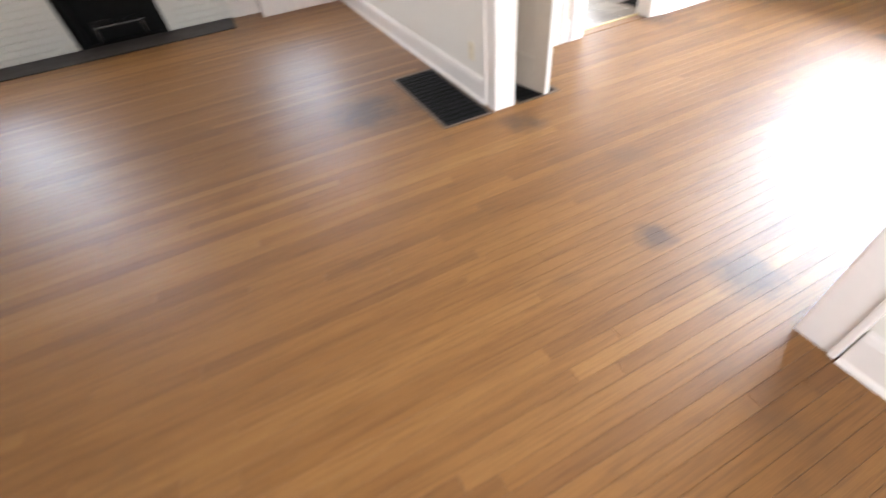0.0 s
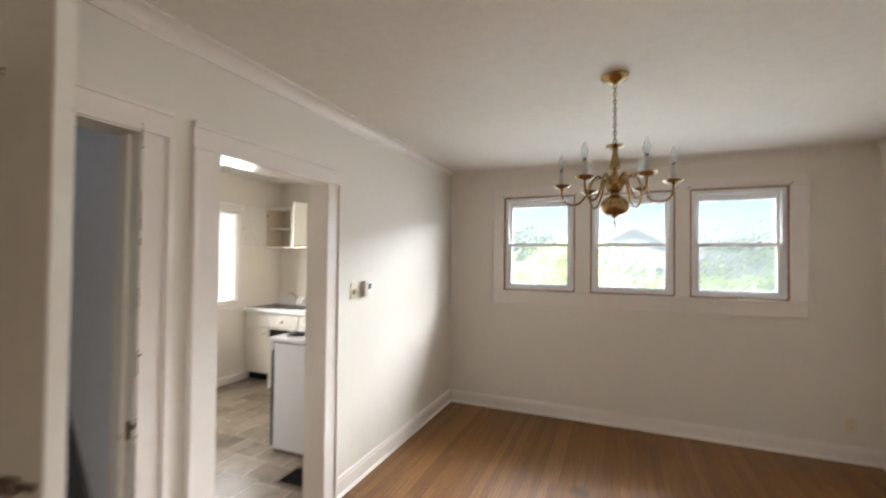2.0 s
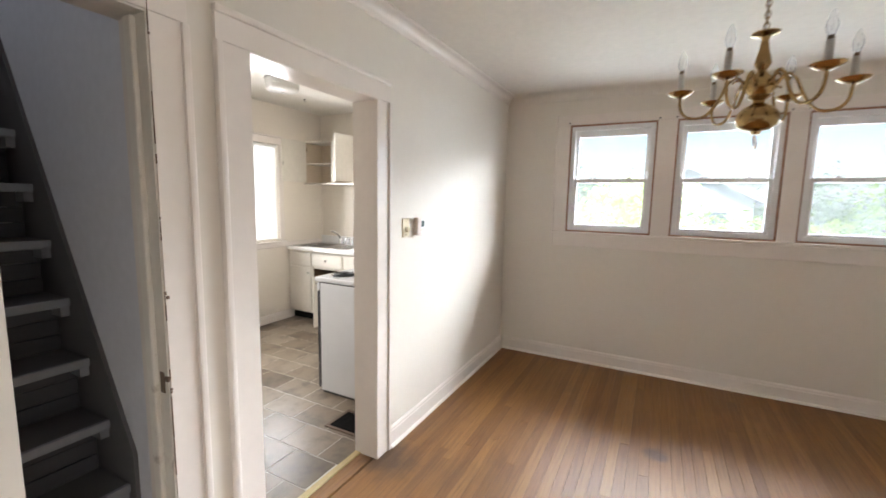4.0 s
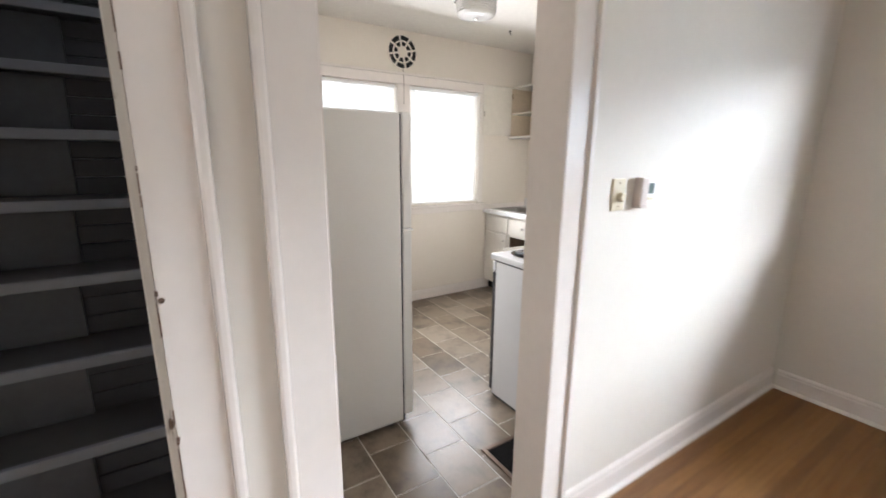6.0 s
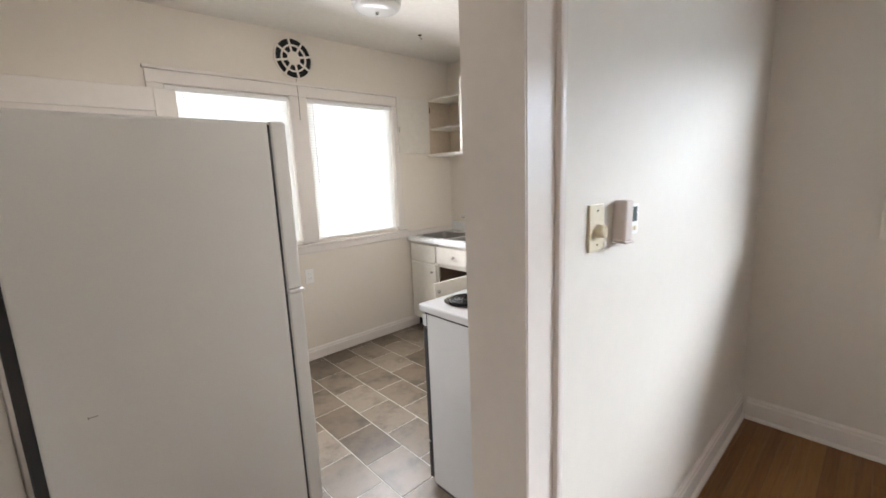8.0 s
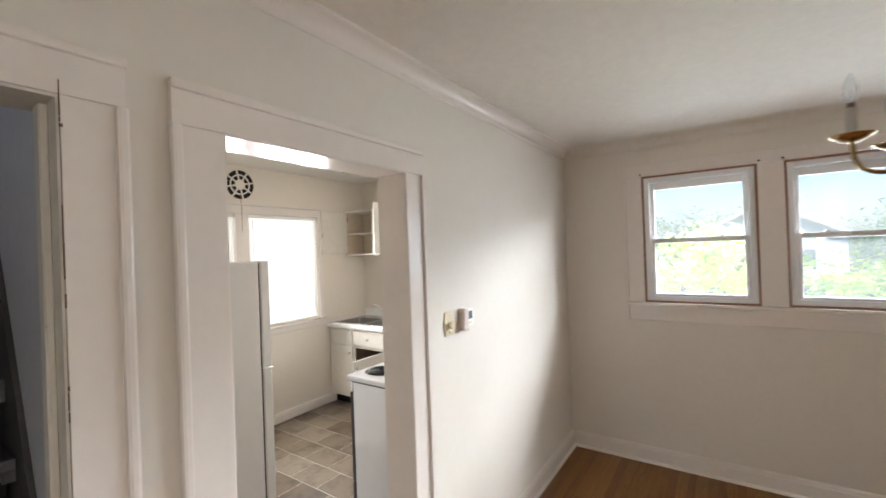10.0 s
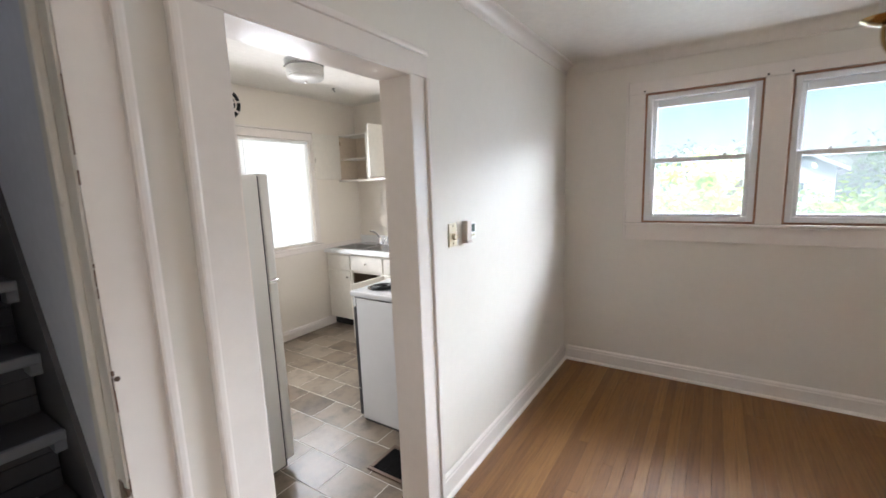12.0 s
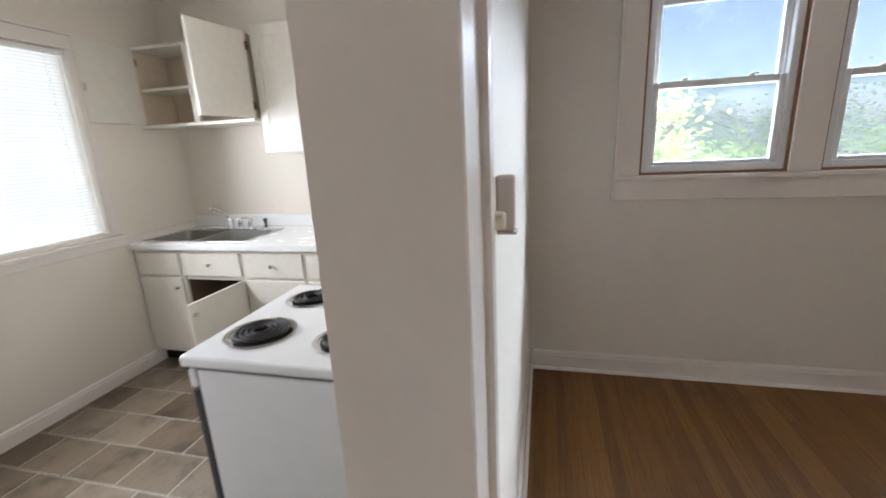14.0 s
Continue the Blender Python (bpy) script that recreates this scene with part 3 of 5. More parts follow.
# ---- dining windows ----
def double_hung(name, y0, y1, z0, z1, x, label):
    """A white vinyl double-hung window in a hole of the wall; x is the room face."""
    w = thing(name, pose(x, 0, 0), label, "window")
    w["kind"] = "structure"
    e = 0.013
    for s in ((y0 - 0.001, y0 + e, z0, z1), (y1 - e, y1 + 0.001, z0, z1)):
        part("wood_edge", boxes((-0.006, 0.05, *s), bevel=0.002), RAWWOOD, w, "bare reddish wood edge")
    for s in ((y0 + e, y1 - e, z0, z0 + e), (y0 + e, y1 - e, z1 - e, z1)):
        part("wood_edge", boxes((-0.006, 0.05, *s), bevel=0.002), RAWWOOD, w, "bare reddish wood edge")
    a, b, c, d = y0 + e, y1 - e, z0 + e, z1 - e
    f = 0.036
    bm = boxes((0.004, 0.11, a, a + f, c, d), (0.004, 0.11, b - f, b, c, d), (0.004, 0.11, a + f, b - f, c, c + f), (0.004, 0.11, a + f, b - f, d - f, d), bevel=0.003)
    box(bm, 0.04, 0.048, a + f, a + f + 0.01, c + f, d - f)
    box(bm, 0.04, 0.048, b - f - 0.01, b - f, c + f, d - f)
    part("window_frame", bm, VINYL, w)
    a, b, c, d = a + f, b - f, c + f, d - f
    mid = 1.702
    r = 0.03
    def sash(x0, x1, zz0, zz1, top, bot):
        return boxes((x0, x1, a + 0.002, a + r, zz0, zz1), (x0, x1, b - r, b - 0.002, zz0, zz1), (x0, x1, a + r, b - r, zz0, zz0 + bot), (x0, x1, a + r, b - r, zz1 - top, zz1), bevel=0.004)
    low = part("sash", sash(0.014, 0.042, c, mid + 0.018, 0.034, 0.020), VINYL, w)
    up = part("sash", sash(0.05, 0.078, mid - 0.018, d, 0.056, 0.034), VINYL, w)
    g = part("pane", boxes((0.026, 0.030, a + r, b - r, c + 0.020, mid - 0.016)), GLASS, low)
    g.visible_shadow = False
    g = part("pane", boxes((0.062, 0.066, a + r, b - r, mid + 0.016, d - 0.056)), GLASS, up)
    g.visible_shadow = False
    for k in (0.25, 0.75):
        yy = a + (b - a) * k
        lk = lathe([(0.0, 0), (0.016, 0), (0.016, 0.008), (0.009, 0.014), (0, 0.015)], 12, Matrix.Translation((0.028, yy, mid + 0.018)))
        box(lk, 0.018, 0.034, yy - 0.03, yy + 0.004, mid + 0.026, mid + 0.033, 0.002)
        part("sash_lock", lk, VINYL, w)
    return w


for i, (a, b) in enumerate(DW):
    double_hung("window_%d" % (i + 1), a, b, DZ0, DZ1, EX, "white vinyl double-hung window edged with bare wood")
wt = thing("dining_window_trim", pose(EX, 0, 0), "wide cream board casing round three windows", "window trim")
wt["kind"] = "structure"
cy0, cy1 = -0.455, 2.18
for s in ((DW[0][1], cy1), (DW[1][1], DW[0][0]), (DW[2][1], DW[1][0]), (cy0, DW[2][0])):
    part("mullion_board", boxes((-0.02, 0.0, s[0], s[1], DZ0, DZ1), bevel=0.002), TRIM, wt)
part("head_board", boxes((-0.02, 0.0, cy0, cy1, DZ1 + 0.001, 2.285), bevel=0.002), TRIM, wt)
part("stool", boxes((-0.045, 0.0, cy0 - 0.02, cy1 + 0.02, DZ0 - 0.025, DZ0), bevel=0.006, seg=2), TRIM, wt)
part("apron", boxes((-0.02, 0.0, cy0, cy1, 1.10, DZ0 - 0.026), bevel=0.003), TRIM, wt)
part("back_band", boxes((-0.03, -0.001, cy1, cy1 + 0.018, 1.10, 2.30), bevel=0.006, seg=2), TRIM, wt)
part("back_band", boxes((-0.03, -0.001, cy0 - 0.018, cy0, 1.10, 2.30), bevel=0.006, seg=2), TRIM, wt)
for a, b in DW:
    for y in (b + 0.006, a - 0.012):
        part("bracket_screw", lathe([(0, 0), (0.007, 0), (0.006, 0.004), (0.003, 0.012), (0, 0.012)], 8, Matrix.Translation((-0.02, y, DZ1 + 0.016)) @ pose(0, 0, 0, 0, -90)), IRON, wt)


# ---- living room windows, bookcases and fireplace ----
def fixed_window(name, x0, x1, z0, z1, y, label):
    w = thing(name, pose(0, y, 0), label, "window")
    w["kind"] = "structure"
    part("window_frame", boxes((x0, x0 + 0.05, 0.03, 0.1, z0, z1), (x1 - 0.05, x1, 0.03, 0.1, z0, z1), (x0 + 0.05, x1 - 0.05, 0.03, 0.1, z0, z0 + 0.05), (x0 + 0.05, x1 - 0.05, 0.03, 0.1, z1 - 0.05, z1), bevel=0.004), TRIM, w)
    g = part("pane", boxes((x0 + 0.05, x1 - 0.05, 0.06, 0.064, z0 + 0.05, z1 - 0.05)), GLASS, w)
    g.visible_shadow = False
    part("casing_head", boxes((x0 - 0.09, x1 + 0.09, -0.018, 0, z1, z1 + 0.1), bevel=0.003), TRIM, w)
    part("casing_side", boxes((x0 - 0.09, x0, -0.018, 0, z0, z1), bevel=0.003), TRIM, w)
    part("casing_side", boxes((x1, x1 + 0.09, -0.018, 0, z0, z1), bevel=0.003), TRIM, w)
    return w


fixed_window("window_4", 0.40, 1.05, 1.0, 2.1, LN, "small white-framed window above the bookcase")
fixed_window("window_5", -2.95, -2.3, 1.0, 2.1, LN, "small white-framed window beside the fireplace")


def bookcase(x0, x1, label):
    b = thing("bookcase", pose(x0, LN, 0), label, "bookcase", "bookcases beside the fireplace")
    w = x1 - x0
    part("plinth", boxes((0, w, -0.32, -0.003, 0, 0.2), bevel=0.005), TRIM, b)
    for z in (0.2, 0.52, 0.86):
        part("shelf", boxes((-0.0, w, -0.335, -0.003, z + 0.001, z + 0.03), bevel=0.006, seg=2), TRIM, b)
    for z in (0.231, 0.551):
        part("side_panel", boxes((0.001, 0.025, -0.31, -0.004, z, z + 0.289)), TRIM, b)
        part("side_panel", boxes((w - 0.025, w - 0.001, -0.31, -0.004, z, z + 0.289)), TRIM, b)
        part("back_panel", boxes((0.026, w - 0.026, -0.03, -0.005, z, z + 0.289)), TRIM, b)


bookcase(0.43, WL - 0.002, "white painted built-in low bookcase, empty shelves")
bookcase(-3.045, -2.42, "white painted built-in low bookcase, empty shelves")

fp = thing("fireplace", pose(-1.1, LN, 0), "white-painted brick fireplace with a black firebox", "fireplace")
part("hearth", boxes((-1.3, 1.18, -0.5, -0.004, 0.001, 0.012), bevel=0.003), HEARTH, fp, "dark slate tile hearth strip")
part("firebox", boxes((-0.40, 0.40, 0.14, 0.5, -0.05, 0.75), (-0.40, -0.38, 0, 0.14, 0, 0.75), (0.38, 0.40, 0, 0.14, 0, 0.75), (-0.38, 0.38, 0, 0.14, 0.73, 0.75), (-0.38, 0.38, 0, 0.14, 0, 0.013)), IRON, fp, "sooty black firebox")
part("surround", boxes((-0.47, -0.38, -0.03, -0.004, 0.012, 0.83), (0.38, 0.47, -0.03, -0.004, 0.012, 0.83), (-0.38, 0.38, -0.03, -0.004, 0.73, 0.83), bevel=0.005), IRON, fp, "black cast-iron surround")
gr = bmesh.new()
for i in range(7):
    x = -0.24 + i * 0.08
    tube([(x, 0.03, 0.25), (x, 0.045, 0.17), (x, 0.12, 0.17)], 0.01, 6, bm=gr)
tube([(-0.26, 0.05, 0.17), (0.26, 0.05, 0.17)], 0.011, 6, bm=gr)
tube([(-0.24, 0.05, 0.012), (-0.24, 0.05, 0.17)], 0.01, 6, bm=gr)
tube([(0.24, 0.05, 0.012), (0.24, 0.05, 0.17)], 0.01, 6, bm=gr)
part("fire_grate", gr, STEEL, fp, "worn metal fire grate")
part("mantel_shelf", boxes((-1.3, 1.2, -0.2, -0.002, 1.25, 1.31), bevel=0.01, seg=2), TRIM, fp)


# ---- stairs ----
st = thing("staircase", pose(0, 0, 0), "steep enclosed staircase, dark grey painted treads", "staircase")
st["kind"] = "structure"
RISE, RUN = 0.231, 0.122
for k in range(-1, 13):
    z = 0.39 + RISE * k
    y = 3.056 + RUN * k
    part("tread", boxes((WD + 0.002, 2.41, y + 0.012, y + 0.235, z - 0.03, z)), TREAD, st)
    part("nosing", boxes((WD + 0.002, 2.414, y - 0.006, y + 0.0118, z - 0.034, z + 0.001), bevel=0.005, seg=2), NOSING, st, "pale grey worn tread edge")
    for q in range(3):
        h = (RISE - 0.032) / 3
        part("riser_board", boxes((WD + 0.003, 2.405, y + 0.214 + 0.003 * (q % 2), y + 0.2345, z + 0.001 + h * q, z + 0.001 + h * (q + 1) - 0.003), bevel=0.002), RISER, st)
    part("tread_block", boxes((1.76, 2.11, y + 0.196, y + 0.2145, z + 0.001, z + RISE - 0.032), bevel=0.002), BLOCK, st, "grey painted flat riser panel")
    part("cleat", boxes((2.385, 2.415, y + 0.012, y + 0.2, z - 0.075, z - 0.0305)), NOSING, st)
bm = bmesh.new()
ya, za = 3.02, 0.52
yb, zb = 4.70, 0.52 + (4.70 - 3.02) * RISE / RUN
prof = [(ya, 0.0), (ya + 0.3, 0.0), (yb, zb - 0.62), (yb, zb), (ya, za)]
ra = [bm.verts.new((2.4165, y, z)) for y, z in prof]
rb = [bm.verts.new((SX - 0.001, y, z)) for y, z in prof]
for i in range(5):
    bm.faces.new((ra[i], ra[(i + 1) % 5], rb[(i + 1) % 5], rb[i]))
bm.faces.new(ra)
bm.faces.new(rb)
part("stringer", bm, TREAD, st)

# ---- stair door, standing open ----
ang = math.degrees(math.atan2(1.968 - (NX - 0.035), 1.80 - (ST0 + 0.005)))
sd = thing("stair_door", pose(ST0 + 0.005, NX - 0.04, 0.02, 0, 0, ang), "open cream panelled door with chipped edges", "door")
DL, DH = 0.70, 2.03
bm = bmesh.new()
for s in ((0.0, 0.115, 0.0, DH), (DL - 0.115, DL, 0.0, DH)):
    box(bm, s[0], s[1], -0.019, 0.019, s[2], s[3], 0.002)
for z in ((0.0, 0.22), (0.82, 0.97), (DH - 0.13, DH)):
    box(bm, 0.115, DL - 0.115, -0.019, 0.019, z[0], z[1], 0.002)
part("door_frame", bm, DOORP, sd)
for z in ((0.22, 0.82), (0.97, DH - 0.13)):
    part("door_panel", boxes((0.112, DL - 0.112, -0.009, 0.009, z[0] - 0.003, z[1] + 0.003)), DOORP, sd)
    for sgn in (-1, 1):
        lo, hi = sorted((0.009 * sgn, 0.016 * sgn))
        part("panel_bead", boxes((0.116, 0.126, lo, hi, z[0] + 0.001, z[1] - 0.001), (DL - 0.126, DL - 0.116, lo, hi, z[0] + 0.001, z[1] - 0.001), (0.126, DL - 0.126, lo, hi, z[0] + 0.001, z[0] + 0.011), (0.126, DL - 0.126, lo, hi, z[1] - 0.011, z[1] - 0.001), bevel=0.003), DOORP, sd)
part("edge_strip", boxes((DL, DL + 0.003, -0.018, 0.018, 0.003, DH - 0.003)), WORN, sd, "chipped white door edge")
for sgn in (-1, 1):
    m = Matrix.Translation((DL - 0.065, 0.019 * sgn, 0.875)) @ pose(0, 0, 0, -90 * sgn)
    k = part("door_knob", lathe([(0, 0), (0.024, 0), (0.024, 0.004), (0.01, 0.008), (0.009, 0.028), (0.02, 0.036), (0.027, 0.048), (0.025, 0.06), (0.013, 0.068), (0, 0.069)], 20, m), BRASS, sd, "tarnished brass knob", True)
    part("keyhole_plate", boxes((DL - 0.075, DL - 0.055, *sorted((0.019 * sgn, 0.022 * sgn)), 0.80, 0.84), bevel=0.001), BRONZE, sd)
    part("slide_bolt", boxes((DL - 0.11, DL - 0.01, *sorted((0.019 * sgn, 0.026 * sgn)), 1.125, 1.14), (DL - 0.085, DL - 0.05, *sorted((0.019 * sgn, 0.034 * sgn)), 1.118, 1.147), bevel=0.002), BRONZE, sd, "small dark slide bolt")
part("latch_plate", boxes((DL + 0.003, DL + 0.005, -0.011, 0.011, 0.82, 0.93), bevel=0.0005), BRASS, sd)
for z in (0.25, 1.72):
    part("hinge", boxes((-0.012, 0.0, -0.03, 0.01, z, z + 0.09), bevel=0.002), BRONZE, sd)


# ---- floor grilles ----
def grille(name, x0, x1, y0, y1, label, bars_along="y", pitch=0.02, mat=BLACKMETAL, frame=BRONZE, z=0.001):
    g = thing(name, pose(x0, y0, z), label, "floor grille")
    w, d = x1 - x0, y1 - y0
    part("frame", boxes((0, 0.022, 0, d, 0, 0.008), (w - 0.022, w, 0, d, 0, 0.008), (0.022, w - 0.022, 0, 0.022, 0, 0.008), (0.022, w - 0.022, d - 0.022, d, 0, 0.008), bevel=0.002), frame, g)
    part("backing", boxes((0.022, w - 0.022, 0.022, d - 0.022, 0.0, 0.001)), DARK, g)
    n = int((w - 0.044) / pitch)
    bar = mesh_from("bar", boxes((0, 0.006, 0.022, d - 0.022, 0.0012, 0.0065)), mat)
    for i in range(1, n):
        b = new("bar", bar)
        b.parent = g
        b.location = (0.022 + (w - 0.044) * i / n - 0.003, 0, 0)
    m = int((d - 0.044) / 0.06)
    cross = mesh_from("cross_bar", boxes((0.022, w - 0.022, 0, 0.005, 0.0012, 0.0055)), mat)
    for i in range(1, m):
        b = new("cross_bar", cross)
        b.parent = g
        b.location = (0, 0.022 + (d - 0.044) * i / m, 0)
    return g


grille("floor_grille", 1.012, WL - 0.036, 1.952, 2.905, "large black iron floor furnace grille in the oak floor")
grille("floor_grille", WD + 0.04, 1.93, 1.952, NX - 0.02, "black iron floor grille beneath the open door")
grille("floor_grille", 3.585, 3.83, 2.90, 3.17, "dark metal floor vent set in kitchen tiles", pitch=0.012)


# ---- chandelier ----
CX, CY = 3.63, 0.998
ch = thing("chandelier", pose(CX, CY, 1.76), "six-armed brass chandelier with clear candle bulbs", "chandelier")
top = CEIL_D - 1.76
part("canopy", lathe([(0, top), (0.066, top), (0.068, top - 0.006), (0.06, top - 0.02), (0.03, top - 0.034), (0.012, top - 0.045), (0, top - 0.046)], 28), BRASS, ch, "", True)
cz0, cz1 = 0.402, top - 0.045
n = 15
for i in range(n):
    zc = cz0 + (cz1 - cz0) * (i + 0.5) / n
    L = (cz1 - cz0) / n * 0.72
    pts = []
    for q in range(14):
        a = 2 * math.pi * q / 14
        u, v = 0.0085 * math.cos(a), L * math.sin(a)
        pts.append((u, 0, zc + v) if i % 2 else (0, u, zc + v))
    part("chain_link", tube(pts, 0.0021, 6, True), BRASS, ch, "", True)
part("cord", tube([(0.004, 0.002, cz0), (-0.004, 0.003, (cz0 + cz1) / 2), (0.003, -0.003, cz1)], 0.0028, 6), CANDLE, ch)
part("body", lathe([(0, 0.405), (0.010, 0.40), (0.013, 0.393), (0.045, 0.388), (0.046, 0.384), (0.016, 0.374), (0.012, 0.36), (0.016, 0.33), (0.026, 0.29), (0.027, 0.275), (0.014, 0.255), (0.018, 0.245), (0.04, 0.225), (0.052, 0.205), (0.05, 0.185), (0.036, 0.165), (0.04, 0.158), (0.018, 0.145), (0.02, 0.135), (0.05, 0.118), (0.068, 0.095), (0.071, 0.075), (0.064, 0.052), (0.044, 0.038), (0.018, 0.032), (0.014, 0.02), (0, 0.018)], 32), BRASS, ch, "polished turned brass column and ball", True)
part("ring", tube([(0.024 * math.cos(a), 0.004 * math.sin(a), -0.008 + 0.024 * math.sin(a)) for a in (2 * math.pi * q / 18 for q in range(18))], 0.003, 6, True), BRASS, ch, "", True)
AR = 0.262
for i in range(6):
    rot = Matrix.Rotation(radians(60 * i + 30), 4, "Z")
    ctrl = [(0.045, 0.195), (0.075, 0.235), (0.105, 0.215), (0.13, 0.155), (0.165, 0.105), (0.205, 0.093), (0.24, 0.105), (0.258, 0.135), (AR, 0.178)]
    pts = []
    for j in range(len(ctrl) - 1):
        p0, p1, p2, p3 = ctrl[max(j - 1, 0)], ctrl[j], ctrl[j + 1], ctrl[min(j + 2, len(ctrl) - 1)]
        for q in range(4):
            t = q / 4
            pts.append(tuple(0.5 * (2 * p1[c] + (p2[c] - p0[c]) * t + (2 * p0[c] - 5 * p1[c] + 4 * p2[c] - p3[c]) * t * t + (3 * p1[c] - p0[c] - 3 * p2[c] + p3[c]) * t ** 3) for c in (0, 1)))
    pts.append(ctrl[-1])
    bm = tube([rot @ Vector((r, 0, z)) for r, z in pts], 0.006, 8)
    curl = [rot @ Vector((0.07 + 0.02 * math.cos(a), 0, 0.205 + 0.02 * math.sin(a))) for a in (0.4 + 0.45 * q for q in range(10))]
    tube(curl, 0.004, 6, bm=bm)
    arm = part("arm", bm, BRASS, ch, "", True)
    at = Matrix.Translation((rot @ Vector((AR, 0, 0.178))))
    part("drip_pan", lathe([(0, 0), (0.012, 0.0), (0.03, 0.008), (0.046, 0.018), (0.047, 0.021), (0.03, 0.013), (0.012, 0.008), (0, 0.008)], 24, at), BRASS, arm, "", True)
    part("candle_sleeve", lathe([(0, 0.008), (0.0115, 0.008), (0.011, 0.09), (0.009, 0.092), (0, 0.092)], 16, at), CANDLE, arm, "grey-white candle sleeve", True)
    part("bulb_socket", lathe([(0, 0.092), (0.0085, 0.092), (0.0085, 0.104), (0, 0.104)], 12, at), BRONZE, arm)
    part("bulb", lathe([(0.007, 0.104), (0.012, 0.113), (0.0165, 0.13), (0.016, 0.145), (0.010, 0.165), (0.004, 0.18), (0, 0.184)], 16, at), BULB, arm, "clear flame-shaped bulb", True)
    part("filament", tube([at @ Vector((0.0, 0.002, 0.105)), at @ Vector((0.003, 0, 0.13)), at @ Vector((-0.003, 0, 0.14)), at @ Vector((0, -0.002, 0.105))], 0.0007, 4), STEEL, arm)


# ---- wall plates ----
sw = thing("dimmer_switch", pose(3.777, NX, 1.335), "ivory dimmer switch plate with a round knob", "light switch")
part("plate", boxes((-0.036, 0.036, -0.007, 0, -0.058, 0.058), bevel=0.003, seg=2), IVORY, sw)
part("knob", lathe([(0, 0), (0.017, 0), (0.016, 0.016), (0.013, 0.019), (0, 0.019)], 20, Matrix.Translation((0.004, -0.007, -0.008)) @ pose(0, 0, 0, 90)), IVORY, sw, "ivory knob", True)
for z in (0.042, -0.042):
    part("screw", lathe([(0, 0), (0.003, 0), (0.002, 0.0015), (0, 0.0015)], 8, Matrix.Translation((0, -0.007, z)) @ pose(0, 0, 0, 90)), BRASS, sw)
tc = thing("thermostat_cover", pose(3.902, NX, 1.340, 0, 3, 0), "beige plastic thermostat cover on the wall", "thermostat")
part("case", boxes((-0.030, 0.014, -0.036, 0, -0.052, 0.055), bevel=0.007, seg=3), BEIGEP, tc)
part("base_lip", boxes((-0.032, 0.020, -0.040, -0.001, -0.058, -0.0525), bevel=0.002), BEIGEP, tc)
te = thing("thermostat", pose(3.950, NX, 1.340), "white digital thermostat with a grey display", "thermostat")
part("case", boxes((-0.034, 0.034, -0.022, 0, -0.042, 0.042), bevel=0.004, seg=2), WHITEP, te)
part("display", boxes((-0.02, 0.02, -0.0235, -0.022, -0.006, 0.034), bevel=0.0005), LCD, te, "small grey-green display")
part("button", boxes((-0.018, -0.004, -0.025, -0.022, -0.03, -0.018), bevel=0.001), IVORY, te)
part("button", boxes((0.004, 0.018, -0.025, -0.022, -0.03, -0.018), bevel=0.001), IVORY, te)


def outlet(m, label, mat=IVORY):
    o = thing("wall_outlet", m, label, "outlet")
    part("plate", boxes((-0.036, 0.036, -0.006, 0, -0.058, 0.058), bevel=0.003, seg=2), mat, o)
    for z in (0.02, -0.02):
        s = part("socket", boxes((-0.016, 0.016, -0.008, -0.006, z - 0.013, z + 0.013), bevel=0.001), mat, o)
        part("slot", boxes((-0.008, -0.006, -0.0085, -0.008, z - 0.004, z + 0.006), (0.006, 0.008, -0.0085, -0.008, z - 0.004, z + 0.006)), DARK, s)
    return o


outlet(pose(EX, -0.72, 0.285, 0, 0, -90), "ivory wall outlet above the baseboard")
outlet(pose(WL, 2.30, 0.30, 0, 0, -90), "beige wall outlet beside the grille")
outlet(pose(WL, 4.05, 0.33, 0, 0, -90), "beige wall outlet on the living room wall")
outlet(pose(4.225, KN, 0.71), "cream kitchen wall outlet under the window", WHITEP)


# ---- kitchen windows and blinds ----
kt = thing("kitchen_window_trim", pose(0, KN, 0), "cream board casing round the kitchen window pair", "window trim")
kt["kind"] = "structure"
part("casing_side", boxes((3.31, 3.40, -0.018, 0, 0.98, 2.11), bevel=0.003), TRIM, kt)
part("mullion_board", boxes((4.20, 4.335, -0.018, 0, 0.98, 2.11), bevel=0.003), TRIM, kt)
part("casing_side", boxes((5.15, 5.215, -0.018, 0, 0.98, 2.11), bevel=0.003), TRIM, kt)
part("casing_head", boxes((3.31, 5.215, -0.018, 0, 2.111, 2.19), bevel=0.003), TRIM, kt)
part("head_cap", boxes((3.30, 5.225, -0.03, 0, 2.191, 2.212), bevel=0.006, seg=2), TRIM, kt)
part("stool", boxes((3.29, 5.235, -0.04, 0, 0.955, 0.979), bevel=0.006, seg=2), TRIM, kt)
part("apron", boxes((3.31, 5.86, -0.014, 0, 0.90, 0.953), bevel=0.003), TRIM, kt)


